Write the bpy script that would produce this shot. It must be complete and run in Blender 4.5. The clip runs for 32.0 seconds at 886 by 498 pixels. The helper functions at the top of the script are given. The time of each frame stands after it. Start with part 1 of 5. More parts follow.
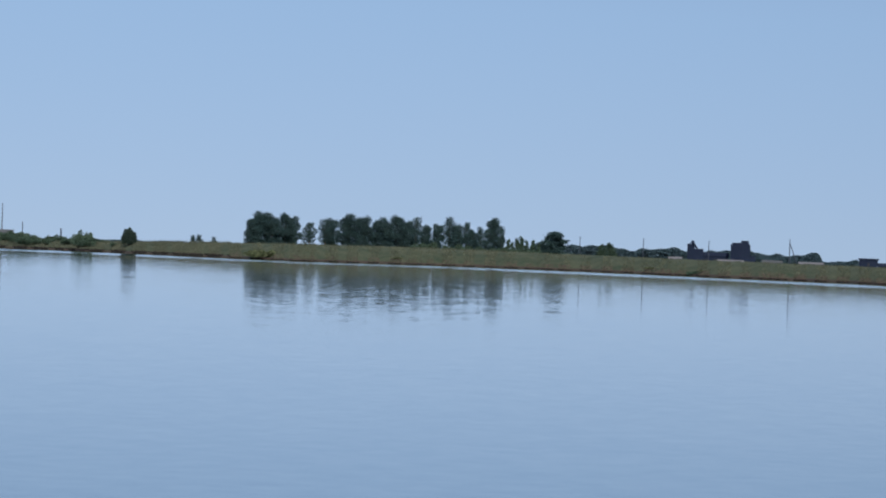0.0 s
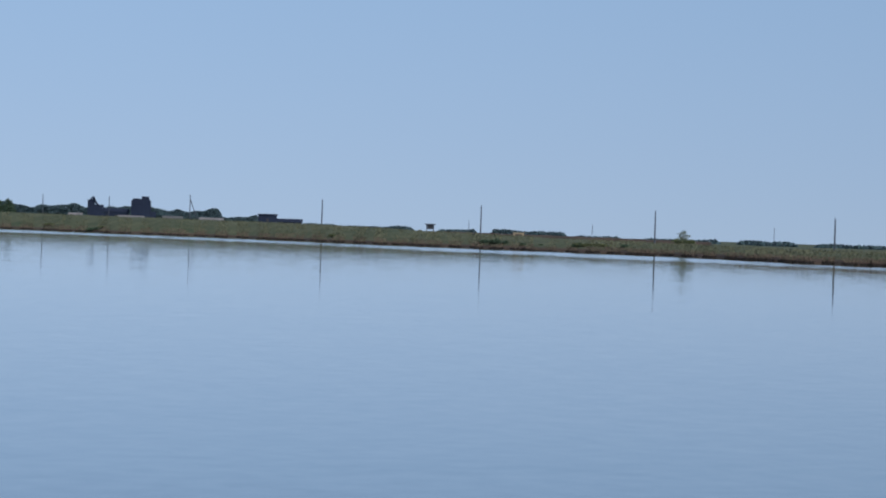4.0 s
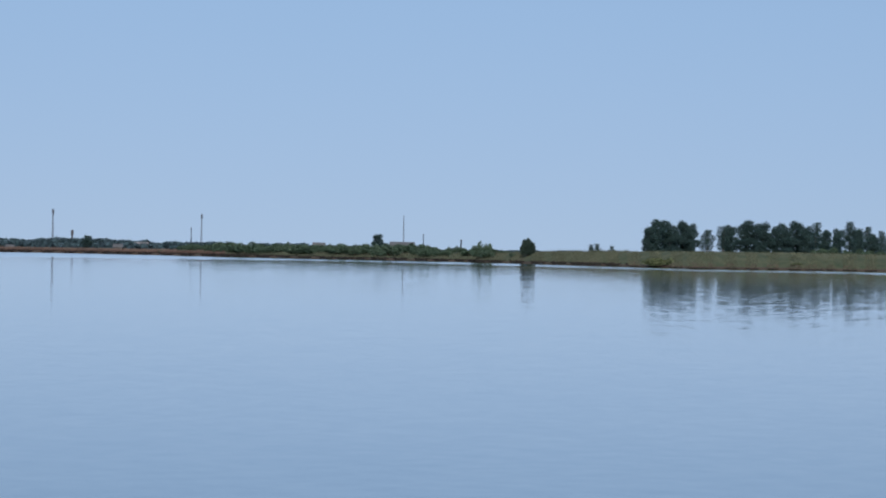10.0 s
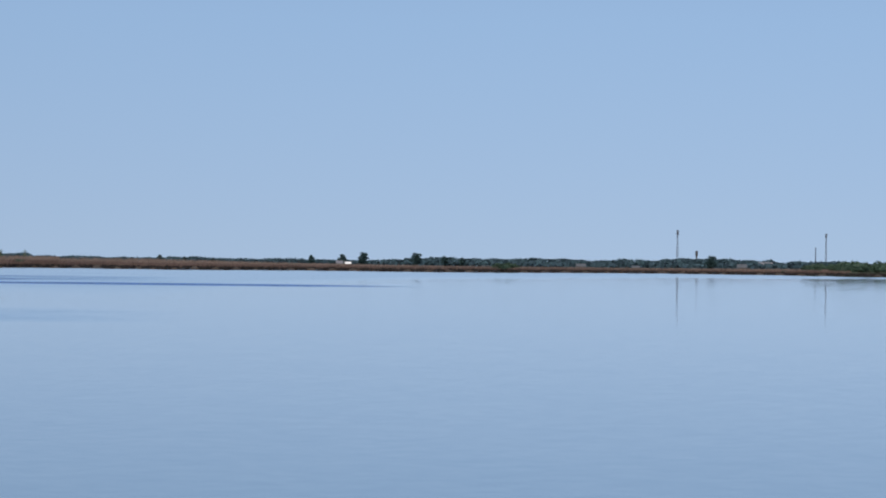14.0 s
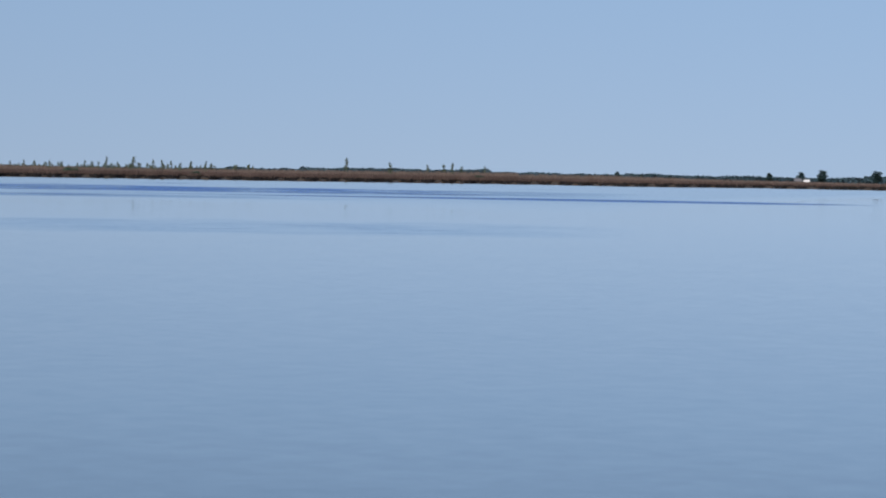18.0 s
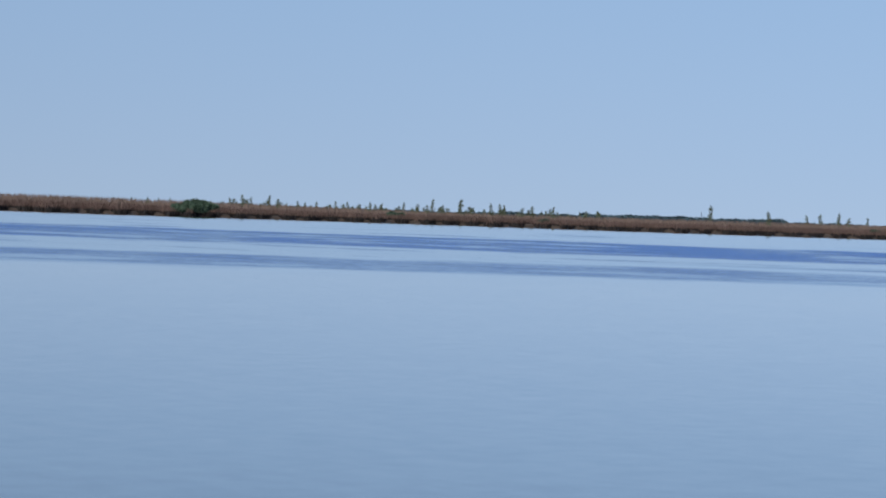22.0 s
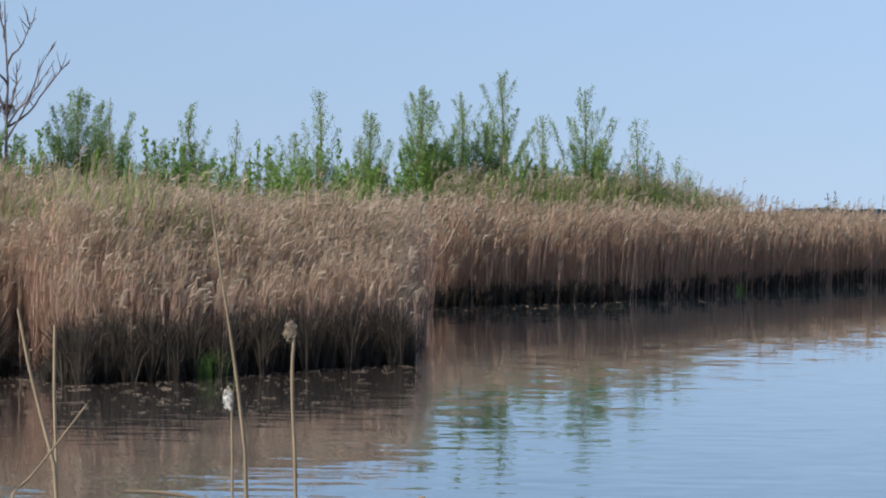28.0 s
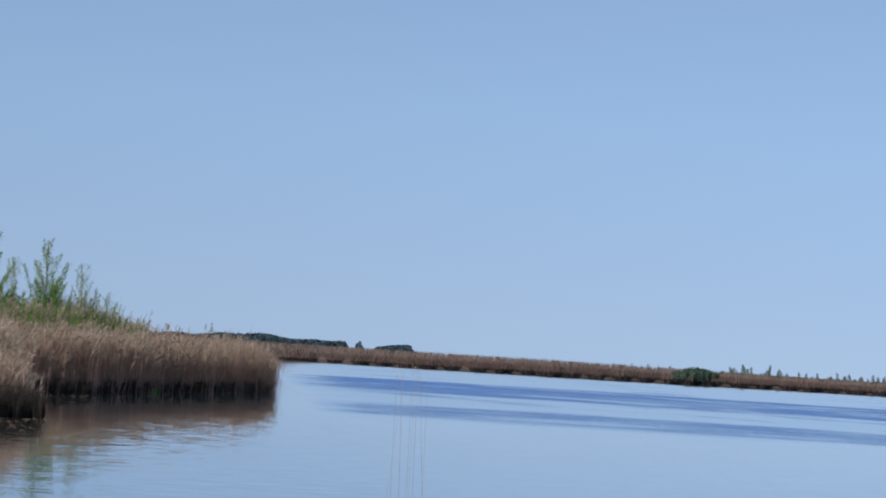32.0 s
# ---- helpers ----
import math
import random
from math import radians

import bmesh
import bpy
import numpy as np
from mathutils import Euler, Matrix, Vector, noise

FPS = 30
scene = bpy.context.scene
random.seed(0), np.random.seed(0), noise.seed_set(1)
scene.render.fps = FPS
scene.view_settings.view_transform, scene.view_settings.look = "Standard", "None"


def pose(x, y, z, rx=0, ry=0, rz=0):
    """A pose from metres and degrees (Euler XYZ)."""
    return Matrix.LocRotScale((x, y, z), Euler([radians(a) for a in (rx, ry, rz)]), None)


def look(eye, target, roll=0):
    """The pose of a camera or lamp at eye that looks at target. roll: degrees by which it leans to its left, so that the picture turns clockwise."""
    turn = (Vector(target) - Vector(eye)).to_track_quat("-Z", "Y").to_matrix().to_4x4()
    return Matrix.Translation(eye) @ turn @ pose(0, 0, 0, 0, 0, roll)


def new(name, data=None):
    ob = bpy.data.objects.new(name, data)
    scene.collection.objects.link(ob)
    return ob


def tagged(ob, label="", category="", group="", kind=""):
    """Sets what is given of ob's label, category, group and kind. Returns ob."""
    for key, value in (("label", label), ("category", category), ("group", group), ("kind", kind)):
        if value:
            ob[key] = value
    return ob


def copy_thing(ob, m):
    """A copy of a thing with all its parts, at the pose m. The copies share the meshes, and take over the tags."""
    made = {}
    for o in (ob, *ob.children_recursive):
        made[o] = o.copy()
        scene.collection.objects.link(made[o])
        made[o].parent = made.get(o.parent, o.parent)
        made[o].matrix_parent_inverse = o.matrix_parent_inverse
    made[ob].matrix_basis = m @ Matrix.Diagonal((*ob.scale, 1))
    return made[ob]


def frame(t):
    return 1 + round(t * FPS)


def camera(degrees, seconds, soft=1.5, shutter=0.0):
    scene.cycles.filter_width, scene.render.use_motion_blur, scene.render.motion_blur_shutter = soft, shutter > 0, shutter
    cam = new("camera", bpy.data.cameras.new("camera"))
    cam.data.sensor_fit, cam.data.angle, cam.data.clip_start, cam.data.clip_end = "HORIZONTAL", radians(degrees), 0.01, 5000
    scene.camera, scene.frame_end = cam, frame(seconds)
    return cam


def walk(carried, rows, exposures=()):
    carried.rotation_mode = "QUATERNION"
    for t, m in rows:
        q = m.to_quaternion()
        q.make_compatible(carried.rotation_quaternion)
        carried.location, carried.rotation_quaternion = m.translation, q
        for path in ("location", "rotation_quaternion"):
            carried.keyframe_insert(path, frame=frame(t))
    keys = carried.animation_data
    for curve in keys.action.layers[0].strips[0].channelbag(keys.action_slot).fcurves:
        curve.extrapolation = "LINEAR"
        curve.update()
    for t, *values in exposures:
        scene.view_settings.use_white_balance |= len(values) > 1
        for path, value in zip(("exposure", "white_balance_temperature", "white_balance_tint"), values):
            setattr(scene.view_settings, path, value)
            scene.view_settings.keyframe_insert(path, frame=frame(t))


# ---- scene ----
# ---------------------------------------------------------------- camera and its path
# seconds, x, y, z, yaw, pitch, roll; the lake lies at height 0
PATH = [
    (0, 0.00, 0.00, 2.10, 0.001, 0.156, 2.064),
    (0.5, 0.00, 0.00, 2.10, -2.624, -0.138, 2.280),
    (1, 0.00, 0.00, 2.10, -4.939, -0.390, 2.393),
    (1.5, 0.00, 0.00, 2.10, -7.028, -0.548, 2.368),
    (2, 0.00, 0.00, 2.10, -8.975, -0.584, 2.278),
    (2.5, 0.00, 0.00, 2.10, -10.745, -0.600, 2.094),
    (3, 0.00, 0.00, 2.10, -12.462, -0.587, 1.980),
    (3.5, 0.00, 0.00, 2.10, -14.115, -0.623, 1.885),
    (5.5, 0.00, 0.00, 2.10, -12.577, 0.676, 1.310),
    (6, 0.00, 0.00, 2.10, -9.995, 0.842, 1.058),
    (6.5, 0.00, 0.00, 2.10, -7.329, 0.875, 1.045),
    (7, 0.00, 0.00, 2.10, -4.306, 0.906, 0.976),
    (7.5, 0.00, 0.00, 2.10, -0.984, 0.921, 0.916),
    (8, 0.00, 0.00, 2.10, 2.215, 0.835, 0.847),
    (8.5, 0.00, 0.00, 2.10, 4.849, 0.702, 0.938),
    (9, 0.00, 0.00, 2.10, 6.698, 0.569, 1.005),
    (9.5, 0.00, 0.00, 2.10, 7.955, 0.378, 1.064),
    (10, 0.00, 0.00, 2.10, 9.372, 0.094, 1.127),
    (10.5, 0.00, 0.00, 2.10, 11.150, -0.148, 0.954),
    (11, 0.00, 0.00, 2.10, 13.042, -0.290, 0.873),
    (11.5, 0.00, 0.00, 2.10, 14.798, -0.249, 0.766),
    (12, 0.00, 0.00, 2.10, 16.705, -0.007, 0.715),
    (12.5, 0.00, 0.00, 2.10, 18.691, 0.335, 0.607),
    (13, 0.00, 0.00, 2.10, 20.815, 0.614, 0.552),
    (13.5, 0.00, 0.00, 2.10, 22.730, 0.661, 0.546),
    (14, 0.00, 0.00, 2.10, 24.024, 0.340, 0.683),
    (14.5, 0.00, 0.00, 2.10, 24.819, -0.179, 0.684),
    (16.5, 0.00, 0.00, 2.10, 29.326, -1.516, 1.030),
    (17, 0.00, 0.00, 2.10, 31.048, -1.563, 0.973),
    (17.5, 0.00, 0.00, 2.10, 32.822, -1.693, 0.968),
    (18, 0.00, 0.00, 2.10, 34.745, -1.767, 0.979),
    (18.5, 0.00, 0.00, 2.10, 36.973, -1.700, 0.941),
    (19, 0.00, 0.00, 2.10, 39.036, -1.642, 0.854),
    (19.2, -0.00, 0.00, 2.10, 39.718, -1.621, 0.926),
    (19.3, -0.31, 0.22, 2.10, 40.015, -1.613, 0.974),
    (19.5, -2.78, 2.02, 2.10, 40.505, -1.598, 1.084),
    (19.7, -7.72, 5.61, 2.10, 40.790, -1.596, 1.174),
    (20, -16.99, 12.34, 2.10, 40.971, -1.590, 1.311),
    (20.5, -32.43, 23.57, 2.10, 40.828, -1.512, 1.555),
    (21, -47.88, 34.79, 2.10, 40.291, -1.314, 1.882),
    (21.5, -63.32, 46.01, 2.10, 40.134, -0.997, 1.990),
    (22, -78.77, 57.23, 2.10, 40.125, -0.839, 2.015),
    (22.5, -94.21, 68.45, 2.10, 39.756, -0.906, 1.993),
    (22.7, -99.16, 72.04, 2.10, 39.743, -0.917, 1.933),
    (22.9, -101.63, 73.84, 2.10, 39.867, -0.917, 1.856),
    (23, -101.94, 74.06, 2.10, 39.994, -0.913, 1.814),
    (23.2, -101.94, 74.06, 2.10, 40.473, -0.887, 1.731),
    (23.5, -101.94, 74.06, 2.10, 41.472, -0.850, 1.609),
    (24, -101.94, 74.06, 2.10, 43.529, -0.885, 1.448),
    (24.5, -101.94, 74.06, 2.10, 45.799, -0.958, 1.322),
    (26.5, -101.94, 74.06, 2.10, 58.106, -1.985, 0.734),
    (27, -101.94, 74.06, 2.10, 62.086, -1.927, 0.498),
    (27.5, -101.94, 74.06, 2.10, 65.633, -1.694, 0.475),
    (28, -101.94, 74.06, 2.10, 68.336, -0.787, 0.513),
    (28.5, -101.94, 74.06, 2.10, 70.286, 0.501, 0.677),
    (29, -101.94, 74.06, 2.10, 71.433, 1.845, 0.874),
    (29.5, -101.94, 74.06, 2.10, 71.518, 3.207, 1.240),
    (29.8, -101.94, 74.06, 2.10, 70.915, 4.010, 1.239),
    (30, -101.00, 73.31, 2.10, 69.887, 4.372, 1.320),
    (30.2, -97.58, 70.54, 2.10, 67.688, 4.343, 1.764),
    (30.3, -94.71, 68.21, 2.10, 66.444, 4.273, 2.001),
    (30.5, -89.19, 63.74, 2.10, 63.895, 4.085, 2.415),
    (30.7, -85.46, 60.72, 2.10, 61.953, 4.033, 2.395),
    (31, -82.51, 58.33, 2.10, 59.348, 3.929, 2.248),
    (31.5, -80.95, 57.07, 2.10, 55.351, 3.436, 2.689),
    (32, -80.18, 56.44, 2.10, 51.881, 2.565, 3.466),
]

cam = camera(20.68, 32.0, soft=2.0)
walk(cam, [(t, pose(x, y, z, 90 + p, 0, w) @ pose(0, 0, 0, 0, 0, r)) for t, x, y, z, w, p, r in PATH],
     exposures=[(0.0, 0.4, 7030, 12), (14.0, 0.39, 7030, 12), (17.0, 0.34, 7030, 12), (20.0, 0.385, 7030, 12), (22.5, 0.45, 7000, 12), (24.5, 0.49, 7000, 12), (26.5, 0.66, 7300, 12), (27.0, 0.73, 7300, 12), (28.0, 0.96, 7300, 12), (29.0, 0.72, 7300, 12), (30.5, 0.66, 6900, 12), (32.0, 0.57, 6850, 12)])

# ---------------------------------------------------------------- sky and sun
EYE = 2.1
FOC = 4297.0
DELTA = 0.447
SUN_AZ, SUN_EL = 192.0, 38.0        # azimuths are degrees to the left of +y


def spot(az, d, z=0.0):
    """The place at azimuth az and distance d."""
    a = radians(az)
    return Vector((-d * math.sin(a), d * math.cos(a), z))


def rise(e, d):
    """The height, at distance d, of what stands e / FOC over the eye's level."""
    return EYE + e * d / FOC


# the second stand, on the bank by the reed-grown spit
WAY = 54.0
STAND_AT = spot(WAY, 126.0)
STAND = Matrix.Translation(STAND_AT) @ pose(0, 0, 0, 0, 0, DELTA)

world = bpy.data.worlds.new("sky")
scene.world = world
world.use_nodes = True
wn = world.node_tree.nodes
sky = wn.new("ShaderNodeTexSky")
sky.sky_type = 'NISHITA'
sky.sun_disc = False
sky.sun_elevation = radians(SUN_EL)
sky.sun_rotation = radians(-SUN_AZ)
sky.air_density = 1.0
sky.dust_density = 1.5
sky.ozone_density = 3.0
sky.altitude = 300.0
# haze evens out the sky towards the horizon: every direction takes its colour from a little higher up
wl = world.node_tree.links
sky_dir = wn.new("ShaderNodeTexCoord")
lift = wn.new("ShaderNodeVectorMath")
lift.operation = 'MULTIPLY_ADD'
wl.new(sky_dir.outputs["Generated"], lift.inputs[0])
lift.inputs[1].default_value = (1.0, 1.0, 0.8)
lift.inputs[2].default_value = (0.0, 0.0, 0.16)
unit = wn.new("ShaderNodeVectorMath")
unit.operation = 'NORMALIZE'
wl.new(lift.outputs[0], unit.inputs[0])
wl.new(unit.outputs[0], sky.inputs["Vector"])
# a thin violet haze lies along the whole horizon
up = wn.new("ShaderNodeSeparateXYZ")
wl.new(sky_dir.outputs["Generated"], up.inputs[0])
low = wn.new("ShaderNodeMapRange")
wl.new(up.outputs[2], low.inputs["Value"])
low.inputs["From Min"].default_value = 0.0
low.inputs["From Max"].default_value = 0.10
low.inputs["To Min"].default_value = 1.0
low.inputs["To Max"].default_value = 0.0
haze = wn.new("ShaderNodeMixRGB")
haze.blend_type = 'MULTIPLY'
wl.new(low.outputs[0], haze.inputs[0])
wl.new(sky.outputs[0], haze.inputs[1])
haze.inputs[2].default_value = (0.91, 0.838, 0.848, 1.0)
wl.new(haze.outputs[0], wn["Background"].inputs[0])
wn["Background"].inputs[1].default_value = 0.10
sun = new("sun", bpy.data.lights.new("sun", 'SUN'))
sun.data.energy = 3.0
sun.data.angle = radians(0.53)
sun.data.color = (1.0, 0.965, 0.915)
sun.matrix_world = look(spot(SUN_AZ, 100.0 * math.cos(radians(SUN_EL)), 100.0 * math.sin(radians(SUN_EL))), (0, 0, 0))

# ---------------------------------------------------------------- materials


def material(name):
    m = bpy.data.materials.new(name)
    m.use_nodes = True
    return m, m.node_tree.nodes, m.node_tree.links


def math_node(nt, op, a, b=None, c=None, clamp=False):
    n = nt.nodes.new("ShaderNodeMath")
    n.operation = op
    n.use_clamp = clamp
    for i, v in enumerate((a, b, c)):
        if v is None:
            continue
        if isinstance(v, (int, float)):
            n.inputs[i].default_value = v
        else:
            nt.links.new(v, n.inputs[i])
    return n.outputs[0]


def mix_rgb(nt, fac, a, b, blend='MIX'):
    n = nt.nodes.new("ShaderNodeMixRGB")
    n.blend_type = blend
    for i, v in enumerate((fac, a, b)):
        if isinstance(v, (int, float)):
            n.inputs[i].default_value = v
        elif isinstance(v, tuple):
            n.inputs[i].default_value = (*v, 1)
        else:
            nt.links.new(v, n.inputs[i])
    return n.outputs[0]


def ramp(nt, fac, stops):
    n = nt.nodes.new("ShaderNodeValToRGB")
    e = n.color_ramp.elements
    while len(e) < len(stops):
        e.new(0.5)
    for el, (p, c) in zip(e, stops):
        el.position = p
        el.color = (*c, 1) if isinstance(c, tuple) else (c, c, c, 1)
    nt.links.new(fac, n.inputs[0])
    return n.outputs[0]


def noise_tex(nt, vec, scale, detail=3.0, rough=0.55):
    n = nt.nodes.new("ShaderNodeTexNoise")
    n.inputs["Scale"].default_value = scale
    n.inputs["Detail"].default_value = detail
    n.inputs["Roughness"].default_value = rough
    if vec is not None:
        nt.links.new(vec, n.inputs["Vector"])
    return n


def matter(name, dark, light, scale=1.0, rough=0.85, fine=None, metal=0.0, bump=0.0, island=0.0, lets=0.0, per_object=0.0, spec=0.3):
    """A matt surface mottled between two colours at two scales; island and per_object vary it from piece to piece; lets: light let by a leaf."""
    m, nodes, links = material(name)
    nt = m.node_tree
    b = nodes["Principled BSDF"]
    tc = nodes.new("ShaderNodeTexCoord")
    big = noise_tex(nt, tc.outputs["Object"], scale, 4.0)
    small = noise_tex(nt, tc.outputs["Object"], fine or scale * 9.0, 2.0)
    f = math_node(nt, 'ADD', math_node(nt, 'MULTIPLY', big.outputs[0], 0.65), math_node(nt, 'MULTIPLY', small.outputs[0], 0.35))
    f = math_node(nt, 'MULTIPLY_ADD', f, 2.4, -0.7, clamp=True)
    col = mix_rgb(nt, f, dark, light)
    if island or per_object:
        if island:
            src = nodes.new("ShaderNodeNewGeometry").outputs["Random Per Island"]
        else:
            src = nodes.new("ShaderNodeObjectInfo").outputs["Random"]
        k = island or per_object
        v = math_node(nt, 'MULTIPLY_ADD', src, 2 * k, 1 - k)
        hsv = nodes.new("ShaderNodeHueSaturation")
        links.new(col, hsv.inputs["Color"])
        links.new(v, hsv.inputs["Value"])
        links.new(math_node(nt, 'MULTIPLY_ADD', math_node(nt, 'FRACT', math_node(nt, 'MULTIPLY', src, 7.31)), 0.03, 0.485), hsv.inputs["Hue"])
        col = hsv.outputs[0]
    links.new(col, b.inputs["Base Color"])
    b.inputs["Roughness"].default_value = rough
    b.inputs["Metallic"].default_value = metal
    b.inputs["Specular IOR Level"].default_value = spec
    if bump:
        bn = nodes.new("ShaderNodeBump")
        bn.inputs["Distance"].default_value = bump
        links.new(small.outputs[0], bn.inputs["Height"])
        links.new(bn.outputs[0], b.inputs["Normal"])
    if lets:
        tr = nodes.new("ShaderNodeBsdfTranslucent")
        links.new(mix_rgb(nt, 1.0, col, (1.0, 0.97, 0.75), 'MULTIPLY'), tr.inputs[0])
        mx = nodes.new("ShaderNodeMixShader")
        mx.inputs[0].default_value = lets
        links.new(b.outputs[0], mx.inputs[1])
        links.new(tr.outputs[0], mx.inputs[2])
        links.new(mx.outputs[0], nodes["Material Output"].inputs[0])
    return m


def water_material():
    """Calm lake water with a band of small ripples under the far shore and streaks of wind-ruffled water, whose
    mirrored sky blue is put into the diffuse colour.
    """
    m, nodes, links = material("lake_water")
    nt = m.node_tree
    b = nodes["Principled BSDF"]
    tc = nodes.new("ShaderNodeTexCoord")
    sep = nodes.new("ShaderNodeSeparateXYZ")
    links.new(tc.outputs["Object"], sep.inputs[0])
    x, y = sep.outputs[0], sep.outputs[1]
    r = math_node(nt, 'SQRT', math_node(nt, 'ADD', math_node(nt, 'MULTIPLY', x, x), math_node(nt, 'MULTIPLY', y, y)))
    az = math_node(nt, 'MULTIPLY', math_node(nt, 'ARCTAN2', math_node(nt, 'MULTIPLY', x, -1.0), y), 57.29578)
    p = math_node(nt, 'DIVIDE', EYE * FOC, r)
    comb = nodes.new("ShaderNodeCombineXYZ")
    links.new(math_node(nt, 'MULTIPLY', az, 0.22), comb.inputs[0])
    links.new(math_node(nt, 'MULTIPLY', p, 0.16), comb.inputs[1])
    streak = noise_tex(nt, comb.outputs[0], 1.0, 3.0).outputs[0]
    wob = math_node(nt, 'MULTIPLY_ADD', streak, 10.0, -5.0)

    def window(v, lo, hi, soft):
        up = math_node(nt, 'DIVIDE', math_node(nt, 'SUBTRACT', v, lo), soft, clamp=True)
        down = math_node(nt, 'DIVIDE', math_node(nt, 'SUBTRACT', hi, v), soft, clamp=True)
        return math_node(nt, 'MULTIPLY', up, down)

    a01 = math_node(nt, 'DIVIDE', math_node(nt, 'ADD', az, 30.0), 100.0, clamp=True)
    # how far the shore is, over a kilometre
    shore = ramp(nt, a01, [(0.0, 0.235), (0.16, 0.334), (0.24, 0.43), (0.30, 0.50), (0.335, 0.475), (0.38, 0.58), (0.475, 0.68), (0.54, 0.59), (0.73, 0.55), (0.80, 0.53), (0.88, 0.56)])
    ratio = math_node(nt, 'DIVIDE', math_node(nt, 'DIVIDE', r, 1000.0), shore)
    strip = math_node(nt, 'MULTIPLY', math_node(nt, 'SUBTRACT', math_node(nt, 'ADD', ratio, math_node(nt, 'MULTIPLY', wob, 0.006)), ramp(nt, a01, [(0.42, 0.74), (0.55, 0.50), (0.62, 0.14)])), 7.0, clamp=True)
    near = nodes.new("ShaderNodeVectorMath")
    near.operation = 'SUBTRACT'
    links.new(tc.outputs["Object"], near.inputs[0])
    near.inputs[1].default_value = STAND_AT
    nsep = nodes.new("ShaderNodeSeparateXYZ")
    links.new(near.outputs[0], nsep.inputs[0])
    nx, ny = nsep.outputs[0], nsep.outputs[1]
    nr = math_node(nt, 'SQRT', math_node(nt, 'ADD', math_node(nt, 'MULTIPLY', nx, nx), math_node(nt, 'MULTIPLY', ny, ny)))
    naz = math_node(nt, 'SUBTRACT', math_node(nt, 'MULTIPLY', math_node(nt, 'ARCTAN2', math_node(nt, 'MULTIPLY', nx, -1.0), ny), 57.29578), DELTA)
    # long dark streaks, a thin line that runs on along the lake, and two ruffled patches nearer by
    comb2 = nodes.new("ShaderNodeCombineXYZ")
    links.new(math_node(nt, 'MULTIPLY', az, 0.35), comb2.inputs[0])
    links.new(math_node(nt, 'MULTIPLY', p, 0.55), comb2.inputs[1])
    fine = noise_tex(nt, comb2.outputs[0], 1.0, 4.0, 0.65).outputs[0]
    lines = math_node(nt, 'MULTIPLY', ramp(nt, streak, [(0.36, 0.5), (0.48, 1.0)]), ramp(nt, fine, [(0.40, 0.25), (0.51, 1.0)]))
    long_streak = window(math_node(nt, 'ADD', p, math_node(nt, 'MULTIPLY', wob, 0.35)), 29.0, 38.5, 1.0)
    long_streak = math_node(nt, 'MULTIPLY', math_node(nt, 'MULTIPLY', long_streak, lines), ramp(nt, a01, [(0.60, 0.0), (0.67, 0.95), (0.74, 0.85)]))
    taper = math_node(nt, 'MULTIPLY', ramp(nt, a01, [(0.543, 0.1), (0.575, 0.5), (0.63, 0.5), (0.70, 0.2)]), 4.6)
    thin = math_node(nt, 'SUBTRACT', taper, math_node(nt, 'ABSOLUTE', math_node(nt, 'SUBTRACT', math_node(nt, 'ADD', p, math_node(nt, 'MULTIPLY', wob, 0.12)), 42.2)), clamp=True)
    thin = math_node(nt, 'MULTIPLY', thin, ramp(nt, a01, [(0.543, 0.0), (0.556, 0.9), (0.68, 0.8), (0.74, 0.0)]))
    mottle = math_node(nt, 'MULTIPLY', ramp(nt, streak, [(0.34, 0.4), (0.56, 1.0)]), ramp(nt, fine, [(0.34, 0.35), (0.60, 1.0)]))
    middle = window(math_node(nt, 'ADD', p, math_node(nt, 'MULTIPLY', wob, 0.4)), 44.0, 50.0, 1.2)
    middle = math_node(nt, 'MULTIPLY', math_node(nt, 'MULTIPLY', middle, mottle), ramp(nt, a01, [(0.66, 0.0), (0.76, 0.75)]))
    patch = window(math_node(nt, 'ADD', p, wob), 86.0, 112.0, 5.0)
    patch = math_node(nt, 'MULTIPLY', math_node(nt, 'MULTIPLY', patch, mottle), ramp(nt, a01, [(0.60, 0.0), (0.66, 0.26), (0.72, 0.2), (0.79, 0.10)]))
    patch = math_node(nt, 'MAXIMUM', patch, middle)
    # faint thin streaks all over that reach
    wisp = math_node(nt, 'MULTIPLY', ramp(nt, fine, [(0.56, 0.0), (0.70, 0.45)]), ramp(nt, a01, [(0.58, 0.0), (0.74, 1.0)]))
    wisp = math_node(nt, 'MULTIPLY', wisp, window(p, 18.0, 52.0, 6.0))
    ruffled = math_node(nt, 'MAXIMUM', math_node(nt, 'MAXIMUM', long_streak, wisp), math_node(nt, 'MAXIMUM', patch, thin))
    # the lee of the spit stays smooth
    lee = math_node(nt, 'SUBTRACT', 1.0, window(naz, 54.0, 126.0, 2.0))
    ruffled = math_node(nt, 'MULTIPLY', ruffled, lee)
    calm = math_node(nt, 'MULTIPLY', lee, math_node(nt, 'MULTIPLY_ADD', nr, 0.022, -1.0, clamp=True))
    strip = math_node(nt, 'MULTIPLY', strip, calm)
    # slopes of the small waves
    wave = noise_tex(nt, tc.outputs["Object"], 2.6, 2.0)
    swell = noise_tex(nt, tc.outputs["Object"], 0.55, 2.0)
    # small ripples run in to the near reeds, over brown shallows
    close = math_node(nt, 'MULTIPLY_ADD', nr, -0.03, 2.2, clamp=True)
    close = math_node(nt, 'MULTIPLY', close, window(naz, 50.0, 125.0, 12.0))
